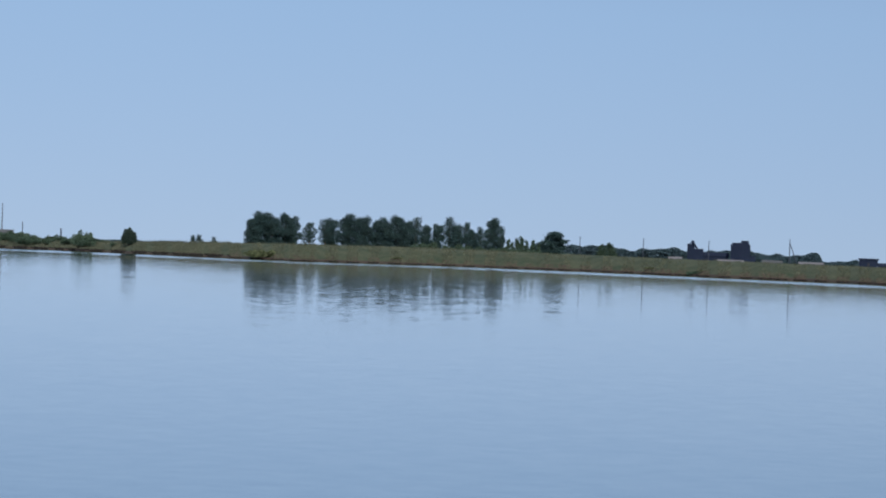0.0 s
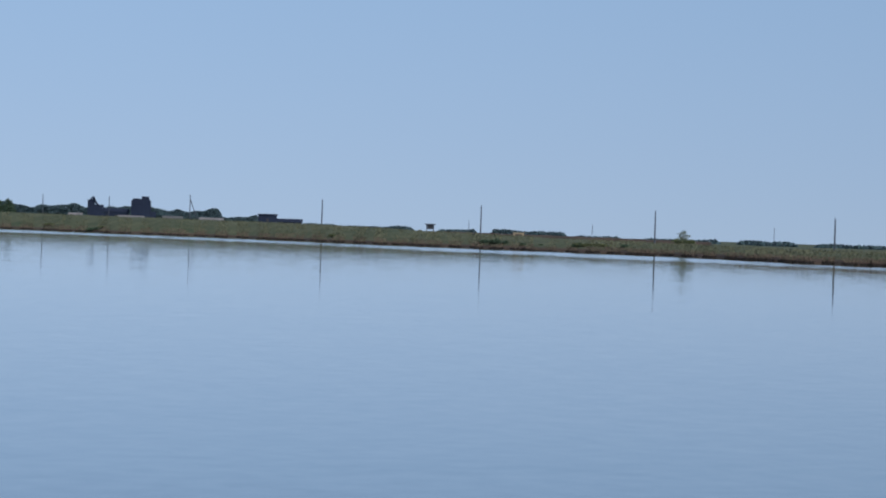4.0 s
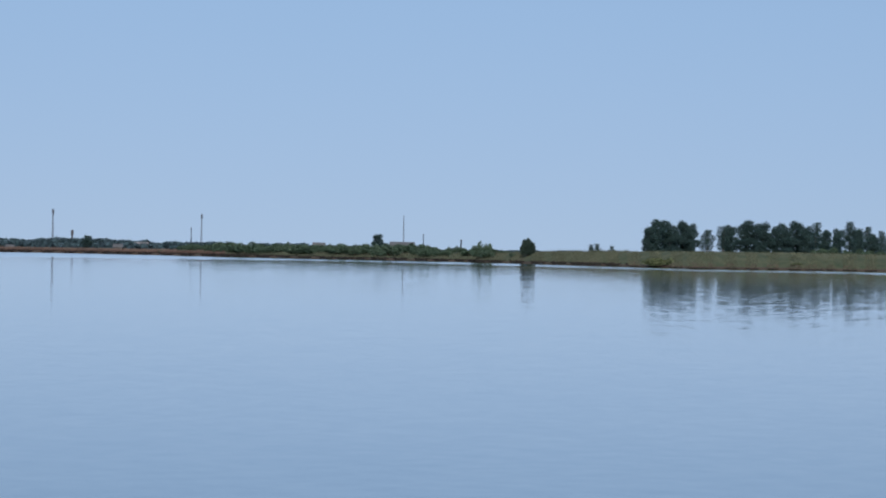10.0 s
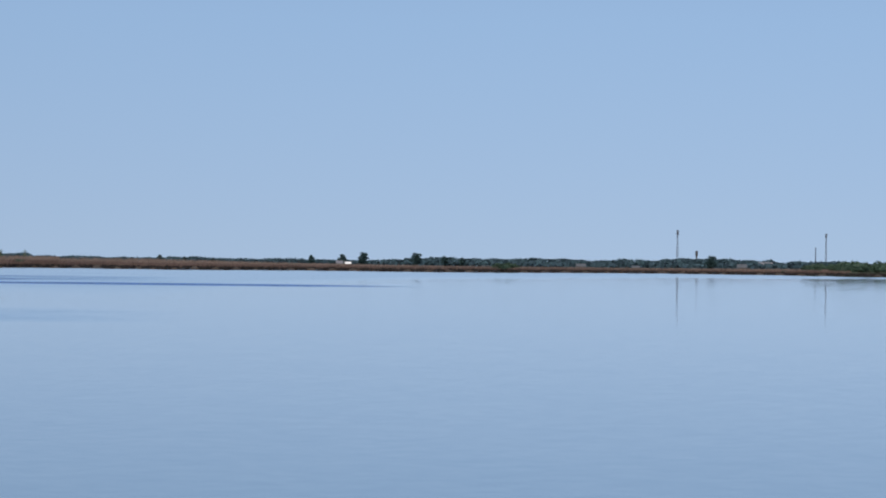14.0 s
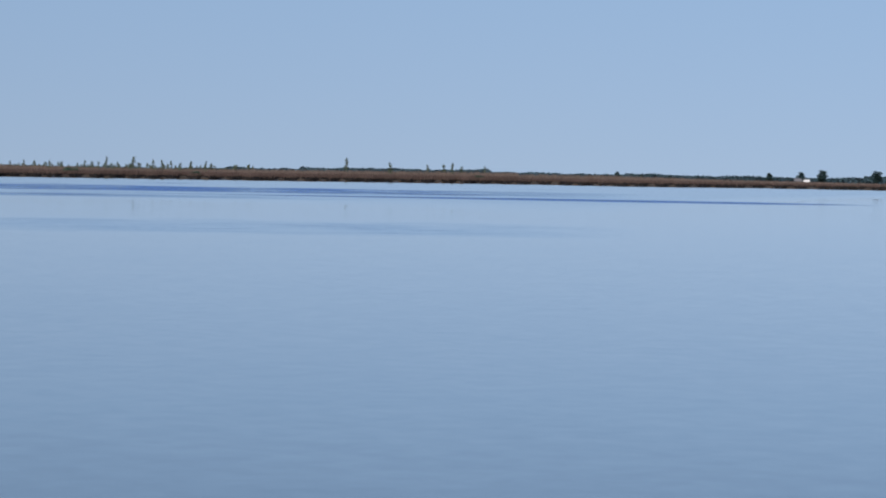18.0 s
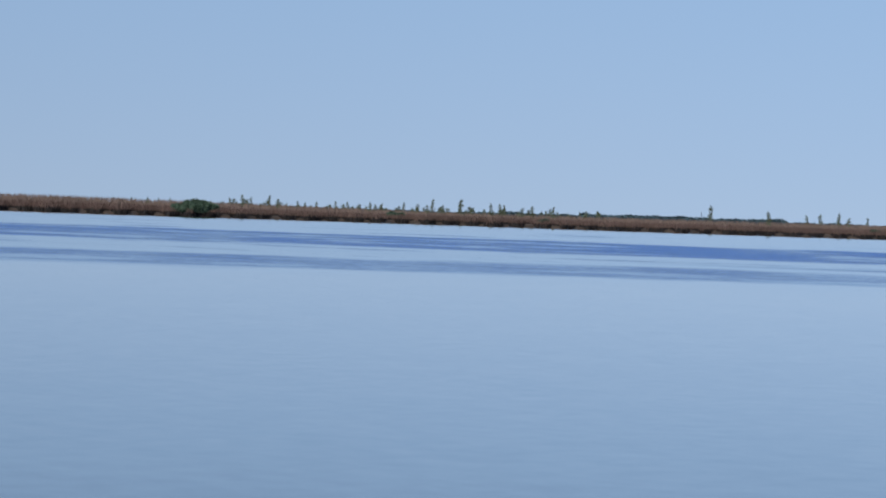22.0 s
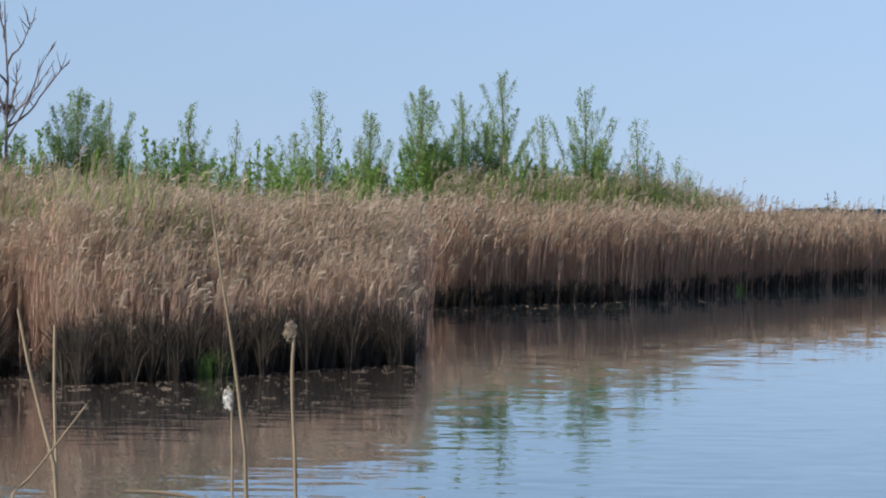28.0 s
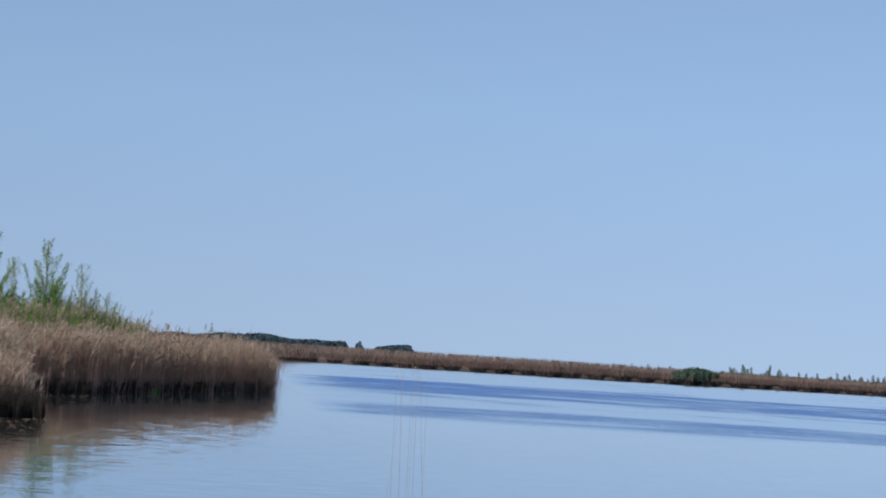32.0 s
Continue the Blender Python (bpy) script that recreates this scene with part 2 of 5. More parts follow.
    # the shallows lie along the spit's front; their brown also stands for reflected reeds
    front = math_node(nt, 'MULTIPLY', ramp(nt, math_node(nt, 'DIVIDE', math_node(nt, 'SUBTRACT', naz, 50.0), 50.0, clamp=True), [(0.13, 0.87), (0.27, 0.61), (0.36, 0.55), (0.374, 0.34), (0.60, 0.30), (0.9, 0.24)]), 100.0)
    shallow = math_node(nt, 'MULTIPLY', close, math_node(nt, 'SUBTRACT', 1.0, math_node(nt, 'DIVIDE', math_node(nt, 'SUBTRACT', front, nr), 16.0, clamp=True), clamp=True))
    turned = nodes.new("ShaderNodeMapping")
    turned.inputs["Rotation"].default_value = (0, 0, -radians(66))
    links.new(tc.outputs["Object"], turned.inputs["Vector"])
    drawn = nodes.new("ShaderNodeVectorMath")
    drawn.operation = 'MULTIPLY'
    links.new(turned.outputs[0], drawn.inputs[0])
    drawn.inputs[1].default_value = (1.2, 4.6, 1.0)
    ripple = noise_tex(nt, drawn.outputs[0], 1.0, 3.0, 0.6)
    sub = nodes.new("ShaderNodeVectorMath")
    sub.operation = 'SUBTRACT'
    links.new(mix_rgb(nt, math_node(nt, 'MULTIPLY', close, 0.8), mix_rgb(nt, 0.28, wave.outputs["Color"], swell.outputs["Color"]), ripple.outputs["Color"]), sub.inputs[0])
    sub.inputs[1].default_value = (0.5, 0.5, 0.5)
    amp = math_node(nt, 'ADD', math_node(nt, 'MULTIPLY_ADD', close, CLOSE, CALM), math_node(nt, 'ADD', math_node(nt, 'MULTIPLY', strip, STRIP), math_node(nt, 'MULTIPLY', ruffled, RUFFLED)))
    sc = nodes.new("ShaderNodeVectorMath")
    sc.operation = 'SCALE'
    links.new(sub.outputs[0], sc.inputs[0])
    links.new(amp, sc.inputs["Scale"])
    # normals of ruffled, far and close water tilt towards the origin to mirror higher sky
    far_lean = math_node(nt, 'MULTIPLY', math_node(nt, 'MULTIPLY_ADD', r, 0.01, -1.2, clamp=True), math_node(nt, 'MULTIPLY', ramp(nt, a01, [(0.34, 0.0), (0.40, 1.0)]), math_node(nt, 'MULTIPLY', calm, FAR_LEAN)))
    # long low swells tilt the surface row by row
    comb3 = nodes.new("ShaderNodeCombineXYZ")
    links.new(math_node(nt, 'MULTIPLY', az, 1.3), comb3.inputs[0])
    links.new(math_node(nt, 'MULTIPLY', p, 0.42), comb3.inputs[1])
    rows = noise_tex(nt, comb3.outputs[0], 1.0, 3.0, 0.65).outputs[0]
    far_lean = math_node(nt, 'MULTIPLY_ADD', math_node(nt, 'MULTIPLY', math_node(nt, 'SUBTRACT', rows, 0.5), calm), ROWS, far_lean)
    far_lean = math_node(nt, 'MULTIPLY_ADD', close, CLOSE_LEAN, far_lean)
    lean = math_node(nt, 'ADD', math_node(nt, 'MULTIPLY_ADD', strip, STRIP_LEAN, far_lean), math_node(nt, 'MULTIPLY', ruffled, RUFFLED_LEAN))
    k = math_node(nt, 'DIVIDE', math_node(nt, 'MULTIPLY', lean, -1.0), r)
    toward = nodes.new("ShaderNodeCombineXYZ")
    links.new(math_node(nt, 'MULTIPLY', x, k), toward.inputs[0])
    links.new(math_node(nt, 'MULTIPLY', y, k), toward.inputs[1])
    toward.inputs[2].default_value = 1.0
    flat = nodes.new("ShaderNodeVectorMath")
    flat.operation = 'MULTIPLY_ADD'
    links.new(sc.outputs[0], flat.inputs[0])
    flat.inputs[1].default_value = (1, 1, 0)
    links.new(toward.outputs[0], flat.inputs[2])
    nrm = nodes.new("ShaderNodeVectorMath")
    nrm.operation = 'NORMALIZE'
    links.new(flat.outputs[0], nrm.inputs[0])
    body = nodes.new("ShaderNodeBsdfDiffuse")
    # ruffled streaks take the blue of reflected sky as diffuse colour
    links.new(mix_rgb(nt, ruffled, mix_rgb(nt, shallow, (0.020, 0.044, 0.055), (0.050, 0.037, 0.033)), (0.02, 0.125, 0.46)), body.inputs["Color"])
    gloss = nodes.new("ShaderNodeBsdfGlossy")
    gloss.inputs["Color"].default_value = (1, 1, 1, 1)
    links.new(math_node(nt, 'MULTIPLY_ADD', close, -0.027, math_node(nt, 'MULTIPLY_ADD', ruffled, 0.10, 0.042)), gloss.inputs["Roughness"])
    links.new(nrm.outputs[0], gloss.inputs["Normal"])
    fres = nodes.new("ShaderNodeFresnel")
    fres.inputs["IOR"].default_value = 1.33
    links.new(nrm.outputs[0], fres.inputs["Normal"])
    mx = nodes.new("ShaderNodeMixShader")
    links.new(math_node(nt, 'POWER', fres.outputs[0], 0.5), mx.inputs[0])
    links.new(body.outputs[0], mx.inputs[1])
    links.new(gloss.outputs[0], mx.inputs[2])
    links.new(mx.outputs[0], nodes["Material Output"].inputs[0])
    nodes.remove(b)
    return m


CALM, STRIP, RUFFLED = 0.033, 0.03, 0.45
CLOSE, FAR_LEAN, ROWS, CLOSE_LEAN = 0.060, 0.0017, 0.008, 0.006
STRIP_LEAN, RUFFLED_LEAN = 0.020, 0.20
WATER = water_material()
GRASS = matter("bank_grass", (0.012, 0.034, 0.017), (0.078, 0.088, 0.054), 0.20, 0.95, fine=1.5)
MARSH = matter("dry_marsh_ground", (0.075, 0.060, 0.050), (0.145, 0.118, 0.096), 0.06, 0.95, fine=1.2)
SOIL = matter("wet_dark_soil", (0.018, 0.015, 0.013), (0.06, 0.045, 0.035), 0.3, 0.8, fine=3.0)
BARK = matter("bark", (0.05, 0.04, 0.032), (0.13, 0.11, 0.09), 2.0, 0.9, bump=0.01)
PALE_BARK = matter("pale_young_bark", (0.10, 0.085, 0.06), (0.24, 0.21, 0.16), 6.0, 0.8)
DEAD_WOOD = matter("dead_wood", (0.070, 0.060, 0.070), (0.155, 0.138, 0.15), 3.0, 0.9)
FOLIAGE = matter("broadleaf_foliage", (0.013, 0.037, 0.043), (0.030, 0.067, 0.066), 0.35, 0.7, fine=2.0, island=0.2, lets=0.2, per_object=0.45)
DARK_FOLIAGE = matter("dark_juniper_foliage", (0.010, 0.024, 0.020), (0.022, 0.044, 0.034), 0.6, 0.8, fine=3.0, island=0.3)
FRESH_LEAF = matter("fresh_spring_leaf", (0.115, 0.225, 0.058), (0.23, 0.375, 0.115), 0.8, 0.55, fine=6.0, island=0.3, lets=0.55)
SILVER_LEAF = matter("silvery_young_leaf", (0.13, 0.23, 0.092), (0.25, 0.37, 0.17), 0.8, 0.55, fine=6.0, island=0.3, lets=0.45)
WILLOW = matter("willow_foliage", (0.030, 0.064, 0.046), (0.064, 0.108, 0.076), 0.3, 0.7, fine=2.0, island=0.3, lets=0.25)
SPRING_BUSH = matter("yellow_green_bush", (0.058, 0.084, 0.040), (0.118, 0.142, 0.074), 0.3, 0.7, fine=2.0, island=0.3, lets=0.25)
PALE_WILLOW = matter("pale_young_willow", (0.060, 0.092, 0.060), (0.115, 0.148, 0.098), 0.3, 0.7, fine=2.0, island=0.3, lets=0.3)
# aerial haze is put into the far woods as a bluish base colour
HAZED_WOOD = matter("hazed_distant_woodland", (0.021, 0.046, 0.062), (0.035, 0.068, 0.086), 0.02, 0.9, fine=0.2, island=0.14)
REED_STEM = matter("dry_reed_stem", (0.36, 0.245, 0.20), (0.58, 0.43, 0.355), 0.25, 0.75, fine=2.5, island=0.35, lets=0.25)
REED_LEAF = matter("dry_reed_leaf", (0.32, 0.23, 0.185), (0.55, 0.42, 0.34), 0.3, 0.7, fine=3.0, island=0.35, lets=0.5)
BROWN_STEM = matter("brown_reed_stem", (0.325, 0.212, 0.171), (0.54, 0.386, 0.318), 0.25, 0.75, fine=2.5, island=0.35, lets=0.25)
BROWN_LEAF = matter("brown_reed_leaf", (0.34, 0.24, 0.197), (0.57, 0.428, 0.36), 0.3, 0.7, fine=3.0, island=0.35, lets=0.5)
RED_STEM = matter("reddish_reed_stem", (0.28, 0.170, 0.124), (0.46, 0.305, 0.235), 0.25, 0.75, fine=2.5, island=0.35, lets=0.25)
RED_LEAF = matter("reddish_reed_leaf", (0.285, 0.187, 0.140), (0.48, 0.34, 0.264), 0.3, 0.7, fine=3.0, island=0.35, lets=0.4)
GREEN_SHOOT = matter("green_reed_shoot", (0.13, 0.19, 0.07), (0.27, 0.34, 0.14), 0.5, 0.7, fine=3.0, island=0.35, lets=0.5)
PLUME = matter("reed_plume", (0.24, 0.205, 0.168), (0.455, 0.39, 0.325), 0.5, 0.9, fine=4.0, island=0.35, lets=0.5)
# black of dead stems, with the shade under the reeds put into it
SEDGE = matter("rotting_shaded_sedge", (0.010, 0.009, 0.008), (0.042, 0.035, 0.027), 0.6, 0.9, fine=4.0, island=0.5)
# near-black blades that draw the dark line along the far waterline
BLACK_SEDGE = matter("black_shore_sedge", (0.006, 0.006, 0.007), (0.018, 0.016, 0.016), 0.6, 0.9, fine=4.0, island=0.4)
FAR_REED = matter("shore_reed", (0.082, 0.056, 0.051), (0.138, 0.097, 0.085), 0.03, 0.9, fine=0.3, island=0.16, lets=0.3)
# backlit shade and haze are put into this dark blue colour
SHADED_CONCRETE = matter("shaded_blue_concrete", (0.008, 0.0135, 0.030), (0.017, 0.0265, 0.051), 0.12, 0.95, fine=1.0, spec=0.1)
RUST = matter("rusty_iron", (0.032, 0.034, 0.042), (0.068, 0.068, 0.078), 0.5, 0.8)
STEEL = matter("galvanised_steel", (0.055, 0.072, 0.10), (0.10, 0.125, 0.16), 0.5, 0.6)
# the dark blue of unlit sides is put into the pole colour
POLE = matter("shade_blue_pole_concrete", (0.020, 0.030, 0.048), (0.045, 0.060, 0.085), 0.8, 0.85)
WHITE = matter("white_sheet", (0.60, 0.60, 0.58), (0.80, 0.80, 0.79), 0.4, 0.6)
PALE_ROOF = matter("pale_sheet_roof", (0.10, 0.105, 0.12), (0.18, 0.18, 0.195), 0.4, 0.7)
OLD_STALK = matter("weathered_stalk", (0.12, 0.095, 0.065), (0.26, 0.205, 0.14), 3.0, 0.8, fine=40.0)
BANK_REED = matter("brown_bank_reed", (0.048, 0.040, 0.035), (0.098, 0.080, 0.068), 0.03, 0.95, fine=0.3, island=0.35)
PALE_MARSH = matter("bleached_marsh_grass", (0.135, 0.103, 0.092), (0.205, 0.160, 0.143), 0.03, 0.9, fine=0.3, island=0.14, lets=0.3)
RANK_GRASS = matter("rank_shore_grass", (0.040, 0.054, 0.037), (0.080, 0.090, 0.064), 0.03, 0.95, fine=0.3, island=0.35)
ROOF_GREY = matter("grey_slate_roof", (0.05, 0.058, 0.068), (0.10, 0.108, 0.118), 0.5, 0.8)
GREY_WALL = matter("weathered_grey_wall", (0.06, 0.062, 0.066), (0.115, 0.112, 0.11), 0.4, 0.9)
GLASS = matter("dark_window_glass", (0.008, 0.010, 0.014), (0.02, 0.025, 0.032), 0.5, 0.3, spec=0.3)

# ---------------------------------------------------------------- mesh helpers
RNG = np.random.default_rng(7)


def raw_mesh(name, verts, faces, mats, index=None, smooth=False):
    """A mesh from arrays: faces is an (n, 3) or (n, 4) array."""
    me = bpy.data.meshes.new(name)
    verts = np.asarray(verts, np.float32)
    faces = np.asarray(faces, np.int32)
    n, k = faces.shape
    me.vertices.add(len(verts))
    me.vertices.foreach_set("co", verts.ravel())
    me.loops.add(n * k)
    me.loops.foreach_set("vertex_index", faces.ravel())
    me.polygons.add(n)
    me.polygons.foreach_set("loop_start", np.arange(0, n * k, k, dtype=np.int32))
    me.polygons.foreach_set("loop_total", np.full(n, k, np.int32))
    for m in mats:
        me.materials.append(m)
    if index is not None:
        me.polygons.foreach_set("material_index", np.asarray(index, np.int32))
    me.polygons.foreach_set("use_smooth", np.full(n, smooth, bool))
    me.update(calc_edges=True)
    return me


def part(name, data, mat, parent, label=""):
    """Links a bmesh or a mesh as one object under a thing."""
    if isinstance(data, bmesh.types.BMesh):
        me = bpy.data.meshes.new(name)
        data.to_mesh(me)
        data.free()
    else:
        me = data
    if mat is not None and not me.materials:
        me.materials.append(mat)
    ob = new(name, me)
    ob.parent = parent
    if label:
        tagged(ob, label)
    return ob


def box(bm, lo, hi, bevel=0.0):
    lo, hi = Vector(lo), Vector(hi)
    res = bmesh.ops.create_cube(bm, size=1.0, matrix=Matrix.Translation((lo + hi) / 2) @ Matrix.Diagonal((*(hi - lo), 1)))
    if bevel:
        edges = list({e for v in res["verts"] for e in v.link_edges})
        bmesh.ops.bevel(bm, geom=edges, offset=bevel, segments=1, affect='EDGES')
    return bm


def boxes(items, bevel=0.0):
    bm = bmesh.new()
    for lo, hi in items:
        box(bm, lo, hi, bevel)
    return bm


def rod(bm, a, b, r0, r1=None, sides=8):
    a, b = Vector(a), Vector(b)
    d = b - a
    m = Matrix.Translation((a + b) / 2) @ d.to_track_quat('Z', 'Y').to_matrix().to_4x4()
    bmesh.ops.create_cone(bm, cap_ends=True, segments=sides, radius1=r0, radius2=r0 if r1 is None else r1, depth=d.length, matrix=m)
    return bm


def rods(items, sides=8):
    bm = bmesh.new()
    for a, b, r0, r1 in items:
        rod(bm, a, b, r0, r1, sides)
    return bm


def tubes(paths, radii, sides=3):
    """Tubes along paths (n, k, 3) with radii (n, k): vertices and quads."""
    n, k, _ = paths.shape
    d = np.gradient(paths, axis=1)
    d /= np.linalg.norm(d, axis=2, keepdims=True) + 1e-9
    ref = np.where(np.abs(d[..., 2:3]) > 0.9, np.array([1.0, 0, 0]), np.array([0, 0, 1.0]))
    u = np.cross(d, ref)
    u /= np.linalg.norm(u, axis=2, keepdims=True) + 1e-9
    v = np.cross(d, u)
    ang = np.arange(sides) * 2 * np.pi / sides
    ring = paths[:, :, None] + radii[:, :, None, None] * (np.cos(ang)[:, None] * u[:, :, None] + np.sin(ang)[:, None] * v[:, :, None])
    base = (np.arange(n)[:, None, None] * k + np.arange(k - 1)[None, :, None]) * sides
    s = np.arange(sides)[None, None]
    s2 = (s + 1) % sides
    q = np.stack([base + s, base + s2, base + sides + s2, base + sides + s], -1)
    return ring.reshape(-1, 3), q.reshape(-1, 4)


def flat_blades(paths, widths, side):
    """Thin leaf blades along paths (n, k, 3), widths (n, k), each spread along its side vector (n, 3)."""
    n, k, _ = paths.shape
    e = side[:, None] * widths[..., None] * 0.5
    v = np.stack([paths - e, paths + e], 2)
    b = (np.arange(n)[:, None] * k + np.arange(k - 1)[None]) * 2
    return v.reshape(-1, 3), np.stack([b, b + 1, b + 3, b + 2], -1).reshape(-1, 4)


def blades(paths, widths, side):
    """Leaf blades along paths (n, k, 3), widths (n, k), each spread along its side vector (n, 3) and keeled in the middle."""
    n, k, _ = paths.shape
    e = side[:, None] * widths[..., None] * 0.5
    keel = np.cross(np.gradient(paths, axis=1), side[:, None])
    keel /= np.linalg.norm(keel, axis=2, keepdims=True) + 1e-9
    mid = paths + keel * widths[..., None] * 0.22
    v = np.stack([paths - e, mid, paths + e], 2)
    b = (np.arange(n)[:, None] * k + np.arange(k - 1)[None]) * 3
    q = np.stack([np.stack([b, b + 1, b + 4, b + 3], -1), np.stack([b + 1, b + 2, b + 5, b + 4], -1)], 2)
    return v.reshape(-1, 3), q.reshape(-1, 4)


def leaves(points, size, up=0.3, slim=0.6, rng=RNG):
    """Folded leaves (or sprays of leaves) at points (n, 3) with sizes (n,)."""
    n = len(points)
    a = rng.normal(size=(n, 3))
    a[:, 2] += up
    a /= np.linalg.norm(a, axis=1, keepdims=True)
    b = np.cross(a, rng.normal(size=(n, 3)))
    b /= np.linalg.norm(b, axis=1, keepdims=True)
    c = np.cross(a, b)
    s = size[:, None]
    tip0, tip1 = points - a * s * 0.5, points + a * s * 0.5
    w = slim * rng.uniform(0.75, 1.25, (n, 1))
    left, right = points + (b * w + c * 0.25) * s * 0.5, points - (b * w - c * 0.25) * s * 0.5
    v = np.stack([tip0, left, tip1, right], 1).reshape(-1, 3)
    i = np.arange(n)[:, None] * 4
    f = np.concatenate([i + [0, 1, 2], i + [0, 2, 3]], 1).reshape(-1, 3)
    return v, f


def join(*pieces):
    vs, fs, mi, o = [], [], [], 0
    for j, (v, f) in enumerate(pieces):
        vs.append(v)
        fs.append(f + o)
        mi.append(np.full(len(f), j))
        o += len(v)
    return np.concatenate(vs), np.concatenate(fs), np.concatenate(mi)


# ---------------------------------------------------------------- the lie of the land
SHORE_AZ = [-60, -40, -24.3, -22.3, -19.6, -16.9, -14, -11.9, -9.2, -6.5, -3.8, 0, 1.5, 3.5, 5.4, 7.5, 9, 10.8, 13.6, 16, 18.8, 21.5, 24, 27.3, 30, 33, 38.5, 43, 47, 49.8, 52.5, 55.2, 58, 64, 72, 100]
SHORE_D = [230, 235, 247, 258, 296, 311, 334, 354, 399, 426, 475, 507, 488, 475, 513, 564, 602, 614, 627, 663, 694, 645, 590, 602, 564, 590, 554, 550, 531, 522, 532, 548, 560, 565, 560, 540]
# the crest of the bank behind the shore, over the eye's level
CREST_AZ = [-30, -24, -22.3, -19.6, -16.9, -14, -12, -10, -8.2, -5.5, -2.7, 0, 1.5, 3.5, 5.5, 6.7, 8, 10, 14, 20, 24, 28, 31, 34, 38, 42, 50, 56, 70]
CREST_E = [-11, -12, -12, -8.7, -5.2, -0.5, 4.4, 6.5, 7.6, 8.7, 10.5, 12, 12, 11, 8, 5.5, 1, -2, -6, -8, -9, -6, -2, -2.5, -4.5, -6, -1, 5, 5]
# the front of the reed-grown spit by the camera
SPIT_AZ = [56.65, 56.8, 59.4, 63.7, 68.35, 68.6, 70.8, 73.7, 76.6, 78.2, 85, 95, 120]
SPIT_D = [150, 86.8, 76, 60.7, 55.3, 34.5, 33.2, 31.1, 30.1, 31.8, 30, 26, 14]


def shore_d(az):
    base = np.interp(az, SHORE_AZ, SHORE_D)
    return base * (1 + 0.006 * np.sin(np.asarray(az) * 5.1) + 0.004 * np.sin(np.asarray(az) * 13.7 + 1))


def spit_d(az):
    return np.interp(az, SPIT_AZ, SPIT_D)


def crest_z(az):
    return np.maximum(0.7, EYE + np.interp(az, CREST_AZ, CREST_E) * (shore_d(az) + 28) / FOC)


def wrap(az):
    return (np.asarray(az) + 180.0) % 360.0 - 180.0


def spit_ground(az, r):
    """The height of the spit, by azimuth and distance from the second stand."""
    az, r = np.asarray(az, float), np.asarray(r, float)
    x, y = -r * np.sin(np.radians(az)), r * np.cos(np.radians(az))
    front = spit_d(az)
    back = front + np.interp(az, [56.5, 59, 64, 70, 80, 95], [6, 22, 42, 60, 110, 140])
    s = np.minimum(r - front, (back - r) * 0.7)
    lump = 0.05 * np.sin(x * 0.9) * np.cos(y * 0.7)
    spit = np.clip(-0.35 + 0.16 * s, -1.2, 0.28 + 0.008 * np.clip(s, 0, 25)) + lump
    return np.where((az > 56.4) & (az < 125), np.maximum(-1.2, spit), -1.2)


def bank_ground(az, r):
    """The lake bed, and the low bank along which the camera goes."""
    x, y = -r * np.sin(np.radians(az)), r * np.cos(np.radians(az))
    w, n = radians(WAY), radians(WAY + 90)
    ahead = -x * math.sin(w) + y * math.cos(w)
    left = -x * math.sin(n) + y * math.cos(n)
    side = left - 7.0 - 2.2 * np.maximum(0, ahead - 122.0)
    return np.clip(np.maximum(side, -12.0 - ahead) * 0.12, -1.2, 0.45)


